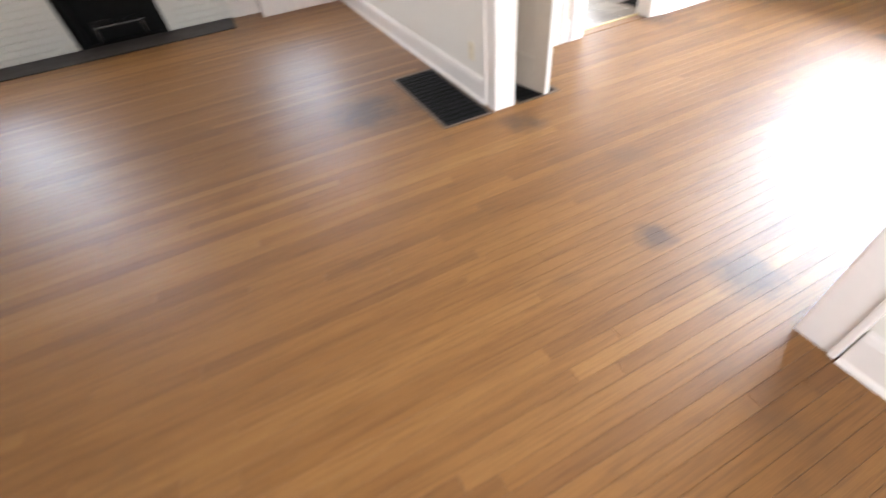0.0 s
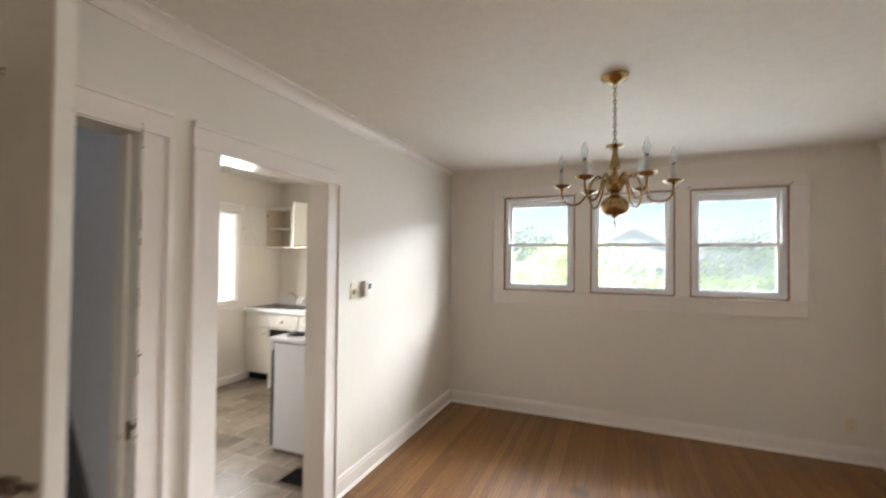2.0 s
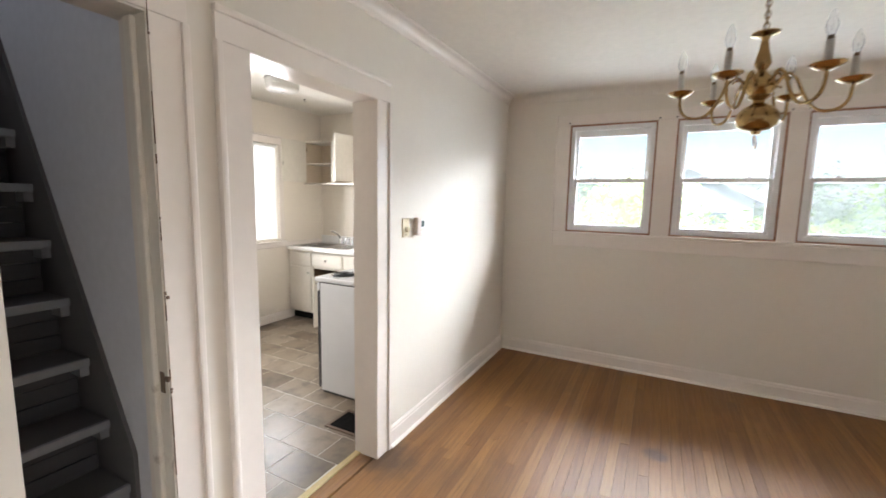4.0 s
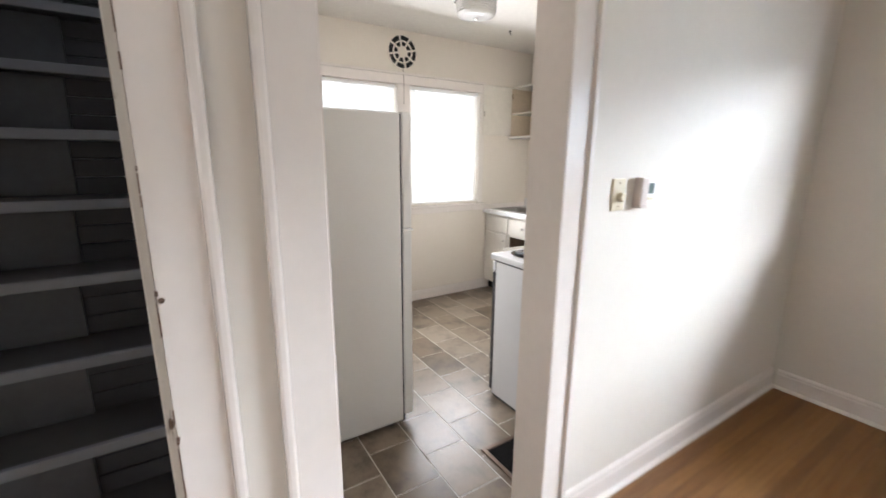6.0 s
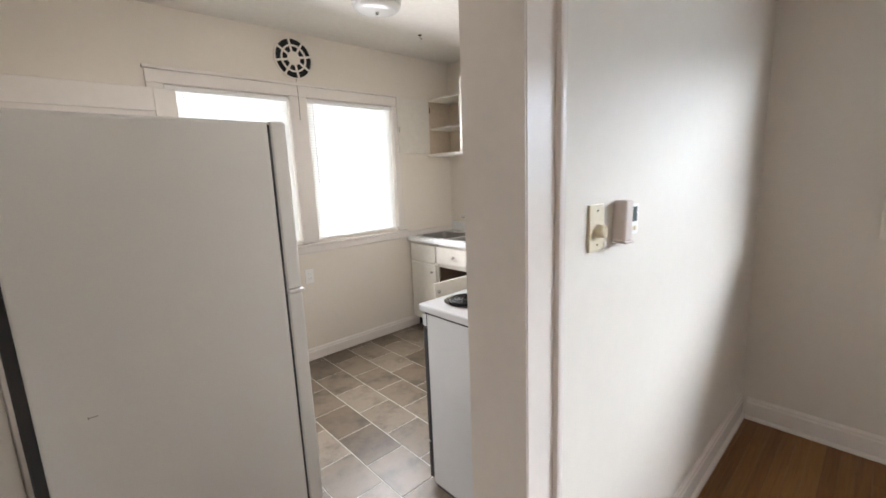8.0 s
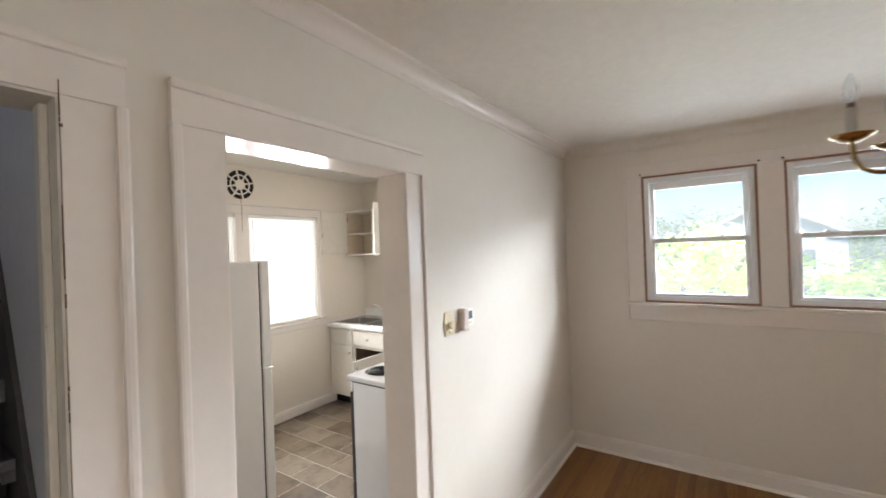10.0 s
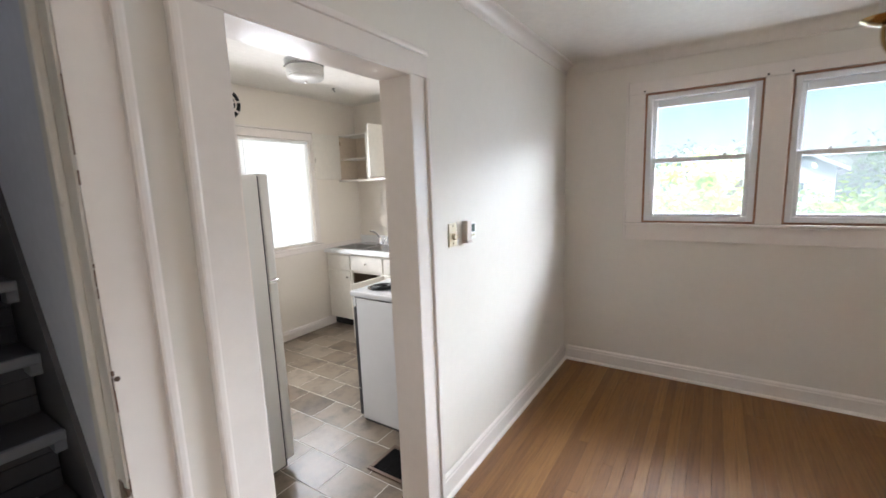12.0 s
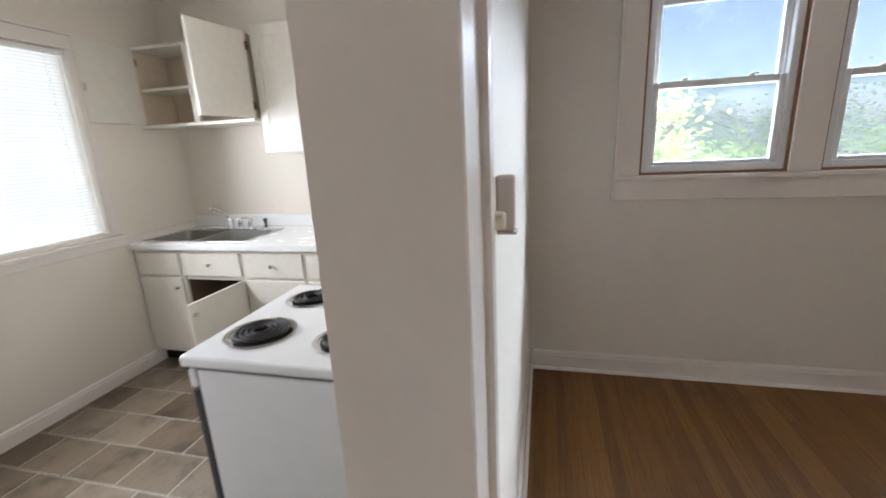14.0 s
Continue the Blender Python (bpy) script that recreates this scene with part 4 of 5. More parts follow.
def kitchen_window(name, x0, x1):
    w = thing(name, pose(0, KN, 0), "white sash kitchen window behind a lowered blind", "window")
    w["kind"] = "structure"
    z0, z1 = 1.0, 2.11
    part("window_frame", boxes((x0, x0 + 0.03, 0.06, 0.14, z0, z1), (x1 - 0.03, x1, 0.06, 0.14, z0, z1), (x0 + 0.03, x1 - 0.03, 0.06, 0.14, z0, z0 + 0.03), (x0 + 0.03, x1 - 0.03, 0.06, 0.14, z1 - 0.03, z1), bevel=0.003), TRIM, w)
    for za, zb, d in ((z0 + 0.03, 1.57, 0.075), (1.54, z1 - 0.03, 0.105)):
        s = part("sash", boxes((x0 + 0.031, x0 + 0.075, d, d + 0.025, za, zb), (x1 - 0.075, x1 - 0.031, d, d + 0.025, za, zb), (x0 + 0.075, x1 - 0.075, d, d + 0.025, za, za + 0.04), (x0 + 0.075, x1 - 0.075, d, d + 0.025, zb - 0.035, zb), bevel=0.003), TRIM, w)
        g = part("pane", boxes((x0 + 0.075, x1 - 0.075, d + 0.01, d + 0.014, za + 0.04, zb - 0.035)), GLASS, s)
        g.visible_shadow = False


kitchen_window("window_6", 3.40, 4.20)
kitchen_window("window_7", 4.335, 5.15)


def blind(x0, x1):
    b = thing("window_blind", pose((x0 + x1) / 2, KN + 0.02, 0), "lowered off-white slatted blind, nearly closed, backlit", "blind", "kitchen blinds")
    w = (x1 - x0) / 2
    part("head_rail", boxes((-w, w, -0.018, 0.018, 2.075, 2.105), bevel=0.003), WHITEP, b)
    slat = bmesh.new()
    n = 5
    rows = []
    for i in range(n):
        u = -0.0125 + 0.025 * i / (n - 1)
        a = radians(84)
        c = 0.002 * (1 - (u / 0.0125) ** 2)
        yy, zz = u * math.cos(a) - c * math.sin(a), u * math.sin(a) + c * math.cos(a)
        rows.append([slat.verts.new((x, yy, zz)) for x in (-w + 0.004, w - 0.004)])
    for p, q in zip(rows, rows[1:]):
        slat.faces.new((p[0], p[1], q[1], q[0]))
    me = mesh_from("slat", slat, BLIND, True)
    z = 1.022
    while z < 2.07:
        s = new("slat", me)
        s.parent = b
        s.location = (0, 0, z)
        s.rotation_euler = (radians(random.uniform(-1.5, 1.5)), 0, 0)
        z += 0.0205
    part("bottom_rail", boxes((-w + 0.003, w - 0.003, -0.012, 0.012, 0.996, 1.010), bevel=0.003), WHITEP, b)
    for x in (-w + 0.1, w - 0.1):
        part("ladder_cord", tube([(x, -0.012, 1.0), (x, -0.012, 2.08)], 0.0009, 5), WHITEP, b)
    part("wand", tube([(-w + 0.05, -0.024, 1.45), (-w + 0.05, -0.022, 2.08)], 0.003, 6), WHITEP, b)


blind(3.405, 4.195)
blind(4.34, 5.145)

# ---- round wall fan ----
fan = thing("wall_fan", pose(4.268, KN, 2.386, 90, 0, 0), "round kitchen exhaust fan grille, white spokes over black", "exhaust fan")
FR = 0.15
part("backing", lathe([(0, 0.002), (FR - 0.01, 0.002), (FR - 0.01, 0.003), (0, 0.003)], 32), DARK, fan, "black fan opening")


def ring(r0, r1, z0, z1, steps=40, bm=None):
    return lathe([(r0, z0), (r1, z0), (r1, z1), (r0, z1), (r0, z0)], steps, bm=bm)


part("outer_ring", ring(FR - 0.012, FR, 0.0, 0.012), KWALL, fan)
part("middle_ring", ring(0.086, 0.098, 0.004, 0.012), KWALL, fan)
part("hub", lathe([(0, 0.004), (0.046, 0.004), (0.05, 0.01), (0.044, 0.014), (0, 0.015)], 24), KWALL, fan, "white fan hub", True)
for i in range(8):
    m = Matrix.Rotation(radians(45 * i + 12), 4, "Z")
    bm = bmesh.new()
    box(bm, 0.03, FR - 0.008, -0.0075, 0.0075, 0.004, 0.011, 0.001, m=m)
    part("spoke", bm, KWALL, fan)
pc = part("pull_chain", tube([(0.0, -FR + 0.005, 0.014), (0.002, -FR - 0.10, 0.022), (0.0, -FR - 0.30, 0.022)], 0.0022, 6), BRONZE, fan)

# ---- kitchen ceiling light and hook ----
cl = thing("ceiling_light", pose(4.32, 4.30, CEIL_K), "flush ceiling light with a ribbed glass drum", "ceiling light")
part("base", lathe([(0, 0), (0.15, 0), (0.152, -0.012), (0.145, -0.045), (0.13, -0.05), (0, -0.05)], 36), STEEL, cl, "brushed metal pan", True)
bm = bmesh.new()
prof = [(0.128, -0.05), (0.143, -0.056), (0.136, -0.063), (0.143, -0.07), (0.136, -0.077), (0.143, -0.084), (0.136, -0.091), (0.142, -0.098), (0.136, -0.105), (0.141, -0.112), (0.134, -0.120), (0.137, -0.127), (0.125, -0.142), (0.09, -0.150), (0.05, -0.153), (0, -0.155)]
part("diffuser", lathe(prof, 36), DIFFUSER, cl, "clear pressed-glass diffuser", True)
part("finial", lathe([(0, -0.153), (0.012, -0.154), (0.01, -0.165), (0, -0.17)], 12), CHROME, cl)
for i in range(3):
    a = 2 * math.pi * i / 3 + 0.5
    part("clip_screw", tube([(0.13 * math.cos(a), 0.13 * math.sin(a), -0.055), (0.158 * math.cos(a), 0.158 * math.sin(a), -0.055)], 0.005, 8), CHROME, cl)
hk = thing("ceiling_hook", pose(5.09, 4.83, CEIL_K), "small dark hook in the kitchen ceiling", "hook")
part("hook", tube([(0, 0, 0), (0, 0, -0.02), (0.012, 0, -0.03), (0.02, 0, -0.02)], 0.003, 6), IRON, hk)
part("rosette", lathe([(0, 0), (0.014, 0), (0.012, -0.005), (0, -0.006)], 12), IRON, hk)

# ---- refrigerator ----
fr = thing("refrigerator", pose(2.69, 3.562, 0), "off-white top-freezer refrigerator seen from its side", "refrigerator")
part("body", boxes((0.0, 0.655, 0, 0.70, 0.03, 1.668), bevel=0.012, seg=3), FRIDGE, fr, "pale grey textured side panel")
part("condenser_panel", boxes((-0.03, 0.0, 0.04, 0.66, 0.08, 1.55), bevel=0.004), GASKET, fr, "black condenser back")
part("gasket", boxes((0.655, 0.662, 0.008, 0.692, 0.06, 1.66)), GASKET, fr)
d1 = part("freezer_door", boxes((0.662, 0.714, -0.002, 0.702, 1.108, 1.672), bevel=0.012, seg=3), FRIDGE, fr)
d2 = part("fridge_door", boxes((0.662, 0.714, -0.002, 0.702, 0.06, 1.096), bevel=0.012, seg=3), FRIDGE, fr)
part("handle", boxes((0.73, 0.745, 0.62, 0.65, 1.12, 1.45), (0.714, 0.731, 0.625, 0.645, 1.12, 1.15), (0.714, 0.731, 0.625, 0.645, 1.42, 1.45), bevel=0.004), FRIDGE, d1)
part("handle", boxes((0.73, 0.745, 0.62, 0.65, 0.65, 1.02), (0.714, 0.731, 0.625, 0.645, 0.65, 0.68), (0.714, 0.731, 0.625, 0.645, 0.99, 1.02), bevel=0.004), FRIDGE, d2)
part("hinge", boxes((0.664, 0.722, -0.006, 0.05, 1.0975, 1.1065), bevel=0.002), WHITEP, fr, "white middle hinge")
part("toe_grille", boxes((0.55, 0.675, 0.02, 0.68, 0.012, 0.058), bevel=0.003), GASKET, fr)
for x, y in ((0.05, 0.05), (0.6, 0.05), (0.05, 0.65), (0.6, 0.65)):
    part("foot", lathe([(0, -0.004), (0.018, -0.004), (0.018, 0.03), (0, 0.03)], 12, Matrix.Translation((x, y, 0))), GASKET, fr)
part("scuff", boxes((0.10, 0.122, -0.0005, 0.0, 0.881, 0.8825), (0.10, 0.102, -0.0005, 0.0, 0.878, 0.886)), BRONZE, fr, "faint dark scratch")

# ---- back door leaf ----
bd = thing("back_door", pose(KW + 0.01, 4.80, 0), "white panelled back door standing open in the kitchen", "door")
bm = boxes((0, 0.10, -0.02, 0.02, 0.012, 1.975), (0.74, 0.84, -0.02, 0.02, 0.012, 1.975), (0.10, 0.74, -0.02, 0.02, 0.012, 0.22), (0.10, 0.74, -0.02, 0.02, 0.85, 1.0), (0.10, 0.74, -0.02, 0.02, 1.86, 1.975), bevel=0.003)
part("door_frame", bm, TRIM, bd)
for z in ((0.22, 0.85), (1.0, 1.86)):
    part("door_panel", boxes((0.098, 0.742, -0.008, 0.008, z[0] - 0.002, z[1] + 0.002)), TRIM, bd)
part("door_knob", lathe([(0, 0), (0.024, 0), (0.01, 0.008), (0.009, 0.028), (0.026, 0.045), (0.013, 0.062), (0, 0.063)], 16, Matrix.Translation((0.78, -0.02, 0.93)) @ pose(0, 0, 0, 90)), BRASS, bd, "", True)
part("hinge", boxes((-0.009, 0.0, -0.02, 0.02, 1.6, 1.7)), BRONZE, bd)
bt = thing("back_door_trim", pose(KW, 0, 0), "white casing of the back doorway", "door trim")
bt["kind"] = "structure"
part("casing_side", boxes((0, 0.02, 3.88, 3.98, 0, 2.0), bevel=0.003), TRIM, bt)
part("casing_side", boxes((0, 0.02, 4.83, 4.92, 0, 2.0), bevel=0.003), TRIM, bt)
part("casing_head", boxes((0, 0.02, 3.88, 4.92, 2.001, 2.10), bevel=0.003), TRIM, bt)

# ---- stove ----
sv = thing("stove", pose(3.948, 2.925, 0), "white enamel electric range with black coil burners", "stove")
W, D = 0.62, 0.665
part("body", boxes((0.004, W - 0.004, 0.0, D - 0.045, 0.016, 0.866), bevel=0.006, seg=2), ENAMEL, sv, "white enamel side panel")
part("kick_plate", boxes((0.01, W - 0.01, 0.02, D - 0.06, 0.0, 0.0155)), GASKET, sv)
part("shadow_gap", boxes((0.008, W - 0.008, 0.004, D - 0.03, 0.866, 0.873)), GASKET, sv)
part("gasket", boxes((0.01, W - 0.01, D - 0.045, D - 0.036, 0.05, 0.86)), GASKET, sv)
part("oven_door", boxes((0.006, W - 0.006, D - 0.036, D - 0.016, 0.23, 0.80), bevel=0.004, seg=2), GASKET, sv, "black oven door")
part("drawer", boxes((0.006, W - 0.006, D - 0.036, D - 0.016, 0.035, 0.222), bevel=0.004, seg=2), GASKET, sv, "black lower drawer front")
part("front_rail", boxes((0.004, W - 0.004, D - 0.036, D - 0.012, 0.806, 0.866), bevel=0.005), ENAMEL, sv)
part("handle", tube([(0.08, D - 0.015, 0.76), (0.08, D + 0.02, 0.76), (W - 0.08, D + 0.02, 0.76), (W - 0.08, D - 0.015, 0.76)], 0.008, 10), CHROME, sv)
part("cooktop", boxes((-0.002, W + 0.002, -0.005, D + 0.004, 0.873, 0.910), bevel=0.012, seg=3), ENAMEL, sv, "white enamel cooktop")
part("control_panel", boxes((0.0, W, -0.045, -0.006, 0.60, 1.04), bevel=0.012, seg=2), ENAMEL, sv)
for bx, by, r in ((0.165, 0.515, 0.092), (0.46, 0.515, 0.075), (0.155, 0.225, 0.075), (0.46, 0.225, 0.092)):
    at = Matrix.Translation((bx, by, 0.910))
    bu = part("drip_bowl", lathe([(0, -0.008), (r * 0.5, -0.004), (r * 0.95, 0.001), (r + 0.012, 0.003), (r + 0.017, 0.0065), (r + 0.013, 0.007), (r + 0.004, 0.004)], 36, at), CHROME, sv, "chrome drip bowl", True)
    pts = []
    turns = 4 if r > 0.08 else 3
    for q in range(turns * 24 + 1):
        a = 2 * math.pi * q / 24
        rr = 0.018 + (r - 0.024) * q / (turns * 24)
        pts.append(at @ Vector((rr * math.cos(a), rr * math.sin(a), 0.011)))
    part("coil", tube(pts, 0.0062, 6), COIL, bu, "black spiral burner coil", True)
    part("pan_shade", lathe([(0, 0.0015), (r * 0.93, 0.0032), (r * 0.93, 0.0036), (0, 0.0025)], 28, at), COIL, bu)

# ---- sink cabinets ----
FX = 5.285   # cabinet fronts (x)


def base_unit(y0, y1, label, door=True, ajar=0.0, drawer=True):
    u = thing("base_cabinet", pose(FX, y0, 0), label, "cabinet", "kitchen base cabinets")
    w = y1 - y0
    dep = KE - FX - 0.004
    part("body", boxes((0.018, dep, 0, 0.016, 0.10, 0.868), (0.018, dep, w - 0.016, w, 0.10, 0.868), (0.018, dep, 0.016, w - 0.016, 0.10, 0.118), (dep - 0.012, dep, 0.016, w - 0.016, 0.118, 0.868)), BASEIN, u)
    part("face_frame", boxes((0, 0.018, 0, 0.02, 0.10, 0.868), (0, 0.018, w - (0.004 if ajar else 0.02), w, 0.10, 0.868), (0, 0.018, 0.02, w - 0.02, 0.655, 0.69), (0, 0.018, 0.02, w - 0.02, 0.835, 0.868), (0, 0.018, 0.02, w - 0.02, 0.10, 0.125)), CABINET, u)
    part("toe_board", boxes((0.06, 0.075, 0, w, 0.0, 0.10)), DARK, u)
    df = part("drawer_front", boxes((-0.016, 0, 0.012, w - 0.012, 0.682, 0.842), bevel=0.006, seg=2), CABINET, u)
    if drawer:
        part("knob", lathe([(0, 0), (0.008, 0), (0.007, 0.01), (0.014, 0.018), (0.012, 0.025), (0, 0.027)], 14, Matrix.Translation((-0.016, w / 2, 0.765)) @ pose(0, 0, 0, 0, -90)), CHROME, df, "chrome knob", True)
    if door:
        m = Matrix.Translation((0, 0.012, 0)) @ Matrix.Rotation(radians(ajar), 4, "Z")
        bm = bmesh.new()
        box(bm, -0.018, -0.001, 0.0, w - 0.024, 0.118, 0.665, 0.006, 2, m=m)
        dr = part("door", bm, CABINET, u)
        part("knob", lathe([(0, 0), (0.008, 0), (0.007, 0.01), (0.014, 0.018), (0.012, 0.025), (0, 0.027)], 14, m @ Matrix.Translation((-0.018, 0.03 if not ajar else w - 0.05, 0.60)) @ pose(0, 0, 0, 0, -90)), CHROME, dr, "chrome knob", True)
    return u


base_unit(4.957, 5.335, "cream painted base cabinet with a closed door", True, 0, False)
base_unit(4.475, 4.955, "cream base cabinet under the sink, door ajar", True, 88)
base_unit(4.02, 4.473, "cream painted base cabinet with a drawer", True)
base_unit(3.60, 4.018, "cream painted base cabinet with a drawer", True)
pipe = thing("drain_pipe", pose(5.55, 4.74, 0.12), "grey drain pipes inside the open sink cabinet", "pipe")
part("trap", tube([(0, 0, 0.56), (0, 0, 0.33), (0.02, 0.05, 0.27), (0.05, 0.09, 0.27), (0.08, 0.1, 0.33), (0.28, 0.1, 0.36)], 0.02, 10), STEEL, pipe, "", True)
part("supply_pipe", tube([(0.2, -0.12, 0.0), (0.2, -0.12, 0.62)], 0.008, 8), BRASS, pipe)
part("bracket", boxes((0.24, 0.315, 0.08, 0.12, 0.0, 0.36)), STEEL, pipe)

ct = thing("countertop", pose(0, 0, 0), "white laminate worktop with a low backsplash", "worktop")
sx0, sx1, sy0, sy1 = 5.325, 5.735, 4.47, 5.27
part("top", boxes((5.25, sx0, 3.60, KN - 0.003, 0.870, 0.908), (sx1, KE - 0.003, 3.60, KN - 0.003, 0.870, 0.908), (sx0, sx1, 3.60, sy0, 0.870, 0.908), (sx0, sx1, sy1, KN - 0.003, 0.870, 0.908)), COUNTER, ct)
part("edge", boxes((5.246, 5.25, 3.60, KN - 0.003, 0.868, 0.907), bevel=0.0015), COUNTER, ct)
part("backsplash", boxes((KE - 0.022, KE - 0.003, 3.60, KN - 0.003, 0.9085, 1.0), bevel=0.004), COUNTER, ct)
sk = thing("kitchen_sink", pose(0, 0, 0.908), "stainless steel double-bowl sink in the worktop", "sink")
ym = (sy0 + sy1) / 2
part("rim", boxes((sx0 - 0.015, sx0 + 0.012, sy0 - 0.015, sy1 + 0.015, 0.0005, 0.006), (sx1 - 0.06, sx1 + 0.015, sy0 - 0.015, sy1 + 0.015, 0.0005, 0.006), (sx0 + 0.012, sx1 - 0.06, sy0 - 0.015, sy0 + 0.012, 0.0005, 0.006), (sx0 + 0.012, sx1 - 0.06, sy1 - 0.012, sy1 + 0.015, 0.0005, 0.006), (sx0 + 0.012, sx1 - 0.06, ym - 0.014, ym + 0.014, 0.0, 0.005), bevel=0.002), STEEL, sk)
for a, b in ((sy0 + 0.012, ym - 0.014), (ym + 0.014, sy1 - 0.012)):
    x0, x1 = sx0 + 0.012, sx1 - 0.06
    bm = bmesh.new()
    top_r, bot_r = [], []
    for q in range(28):
        an = 2 * math.pi * q / 28
        c, s_ = math.cos(an), math.sin(an)
        px = (x0 + x1) / 2 + (x1 - x0) / 2 * math.copysign(abs(c) ** 0.3, c)
        py = (a + b) / 2 + (b - a) / 2 * math.copysign(abs(s_) ** 0.3, s_)
        top_r.append(bm.verts.new((px, py, 0.003)))
        bot_r.append(bm.verts.new(((x0 + x1) / 2 + (px - (x0 + x1) / 2) * 0.88, (a + b) / 2 + (py - (a + b) / 2) * 0.88, -0.16)))
    for q in range(28):
        bm.faces.new((top_r[q], top_r[(q + 1) % 28], bot_r[(q + 1) % 28], bot_r[q]))
    bm.faces.new(bot_r)
    bowl = part("bowl", bm, BOWL, sk, "", True)
    part("drain", lathe([(0, 0.001), (0.03, 0.001), (0.04, 0.004), (0.042, 0.001)], 20, Matrix.Translation(((x0 + x1) / 2, (a + b) / 2, -0.16))), CHROME, bowl)
fc = thing("faucet", pose(sx1 - 0.025, 4.80, 0.914), "chrome kitchen faucet with a lever handle", "faucet")
part("deck_plate", boxes((-0.025, 0.025, -0.12, 0.12, 0, 0.012), bevel=0.005, seg=2), CHROME, fc)
part("spout", tube([(0, 0.08, 0.01), (-0.002, 0.081, 0.06), (-0.018, 0.088, 0.105), (-0.045, 0.10, 0.14), (-0.085, 0.118, 0.168), (-0.12, 0.132, 0.175)], 0.011, 12), CHROME, fc, "", True)
part("valve", lathe([(0, 0.01), (0.026, 0.012), (0.023, 0.06), (0.017, 0.085), (0, 0.088)], 18, Matrix.Translation((0, 0.08, 0))), CHROME, fc, "", True)
for ly in (0.0, -0.09):
    lv = part("lever", lathe([(0, 0.01), (0.021, 0.012), (0.017, 0.045), (0.02, 0.07), (0.015, 0.082), (0, 0.084)], 16, Matrix.Translation((0, ly, 0))), CHROME, fc, "", True)
part("lever_arm", tube([(0.002, -0.09, 0.074), (-0.03, -0.083, 0.088), (-0.075, -0.074, 0.096)], 0.008, 10), CHROME, lv, "", True)
sp = thing("sink_sprayer", pose(sx1 - 0.02, 4.585, 0.914), "dark grey side sprayer on the sink deck", "sprayer")
part("collar", lathe([(0, 0), (0.02, 0), (0.018, 0.012), (0, 0.013)], 16), CHROME, sp)
part("nozzle", lathe([(0, 0.012), (0.012, 0.013), (0.011, 0.05), (0.016, 0.07), (0.013, 0.08), (0, 0.082)], 14), GASKET, sp, "", True)

# ---- wall cabinets ----
uc = thing("wall_cabinet", pose(5.58, 0, 0), "open cream wall cabinet with bare tan shelves", "cabinet")
ya, yb, za, zb = 4.43, 5.335, 1.665, 2.20
dep = KE - 5.58 - 0.003
part("bottom", boxes((-0.03, dep, ya - 0.01, yb, za, za + 0.022), bevel=0.003), CABINET, uc, "white lower shelf edge")
part("top", boxes((0, dep, ya, yb, zb - 0.018, zb)), CABINET, uc)
part("back", boxes((dep - 0.008, dep, ya, yb, za + 0.023, zb - 0.019)), CABINSIDE, uc, "tan inner back")
part("side", boxes((0.0, dep - 0.009, yb - 0.016, yb, za + 0.023, zb - 0.019)), CABINSIDE, uc)
part("side", boxes((0.0, dep - 0.009, ya, ya + 0.016, za + 0.023, zb - 0.019)), CABINSIDE, uc)
part("divider", boxes((0.0, 0.018, 4.87, 4.91, za + 0.023, zb - 0.019)), CABINET, uc)
part("shelf", boxes((0.01, dep - 0.009, ya + 0.017, yb - 0.017, 1.915, 1.932)), CABINET, uc)
bm = boxes((-0.39, -0.002, yb - 0.02, yb - 0.002, za + 0.03, zb - 0.005), bevel=0.004)
dl = part("door", bm, CABINET, uc, "cream cabinet door folded back against the wall")
part("hinge", boxes((-0.004, 0.004, yb - 0.026, yb - 0.019, 2.08, 2.13)), BRASS, dl)
part("catch", boxes((-0.385, -0.375, yb - 0.03, yb - 0.02, 1.88, 1.93), bevel=0.002), CHROME, dl)
m = Matrix.Translation((0, ya + 0.01, 0)) @ Matrix.Rotation(radians(80), 4, "Z")
bm = bmesh.new()
box(bm, -0.018, 0.0, 0.0, 0.40, za + 0.025, zb + 0.01, 0.004, 2, m=m)
dr = part("door", bm, CABINET, uc, "cream cabinet door swung wide open")
for z in (1.74, 2.1):
    bm = bmesh.new()
    box(bm, -0.024, 0.004, -0.012, 0.012, z, z + 0.05, 0.002, m=m)
    part("hinge", bm, BRASS, dr)
lc = thing("wall_cabinet", pose(5.60, 0, 0), "closed cream wall cabinet hung lower on the wall", "cabinet")
dep = KE - 5.60 - 0.003
part("body", boxes((0, dep, 3.55, 4.405, 1.45, 2.25), bevel=0.004), CABINET, lc)
for a, b in ((3.56, 3.97), (3.985, 4.395)):
    d = part("door", boxes((-0.018, 0, a, b, 1.46, 2.24), bevel=0.004), CABINET, lc)
    part("panel_bead", boxes((-0.022, -0.018, a + 0.05, a + 0.062, 1.52, 2.18), (-0.022, -0.018, b - 0.062, b - 0.05, 1.52, 2.18), (-0.022, -0.018, a + 0.062, b - 0.062, 1.52, 1.532), (-0.022, -0.018, a + 0.062, b - 0.062, 2.168, 2.18)), CABINET, d)


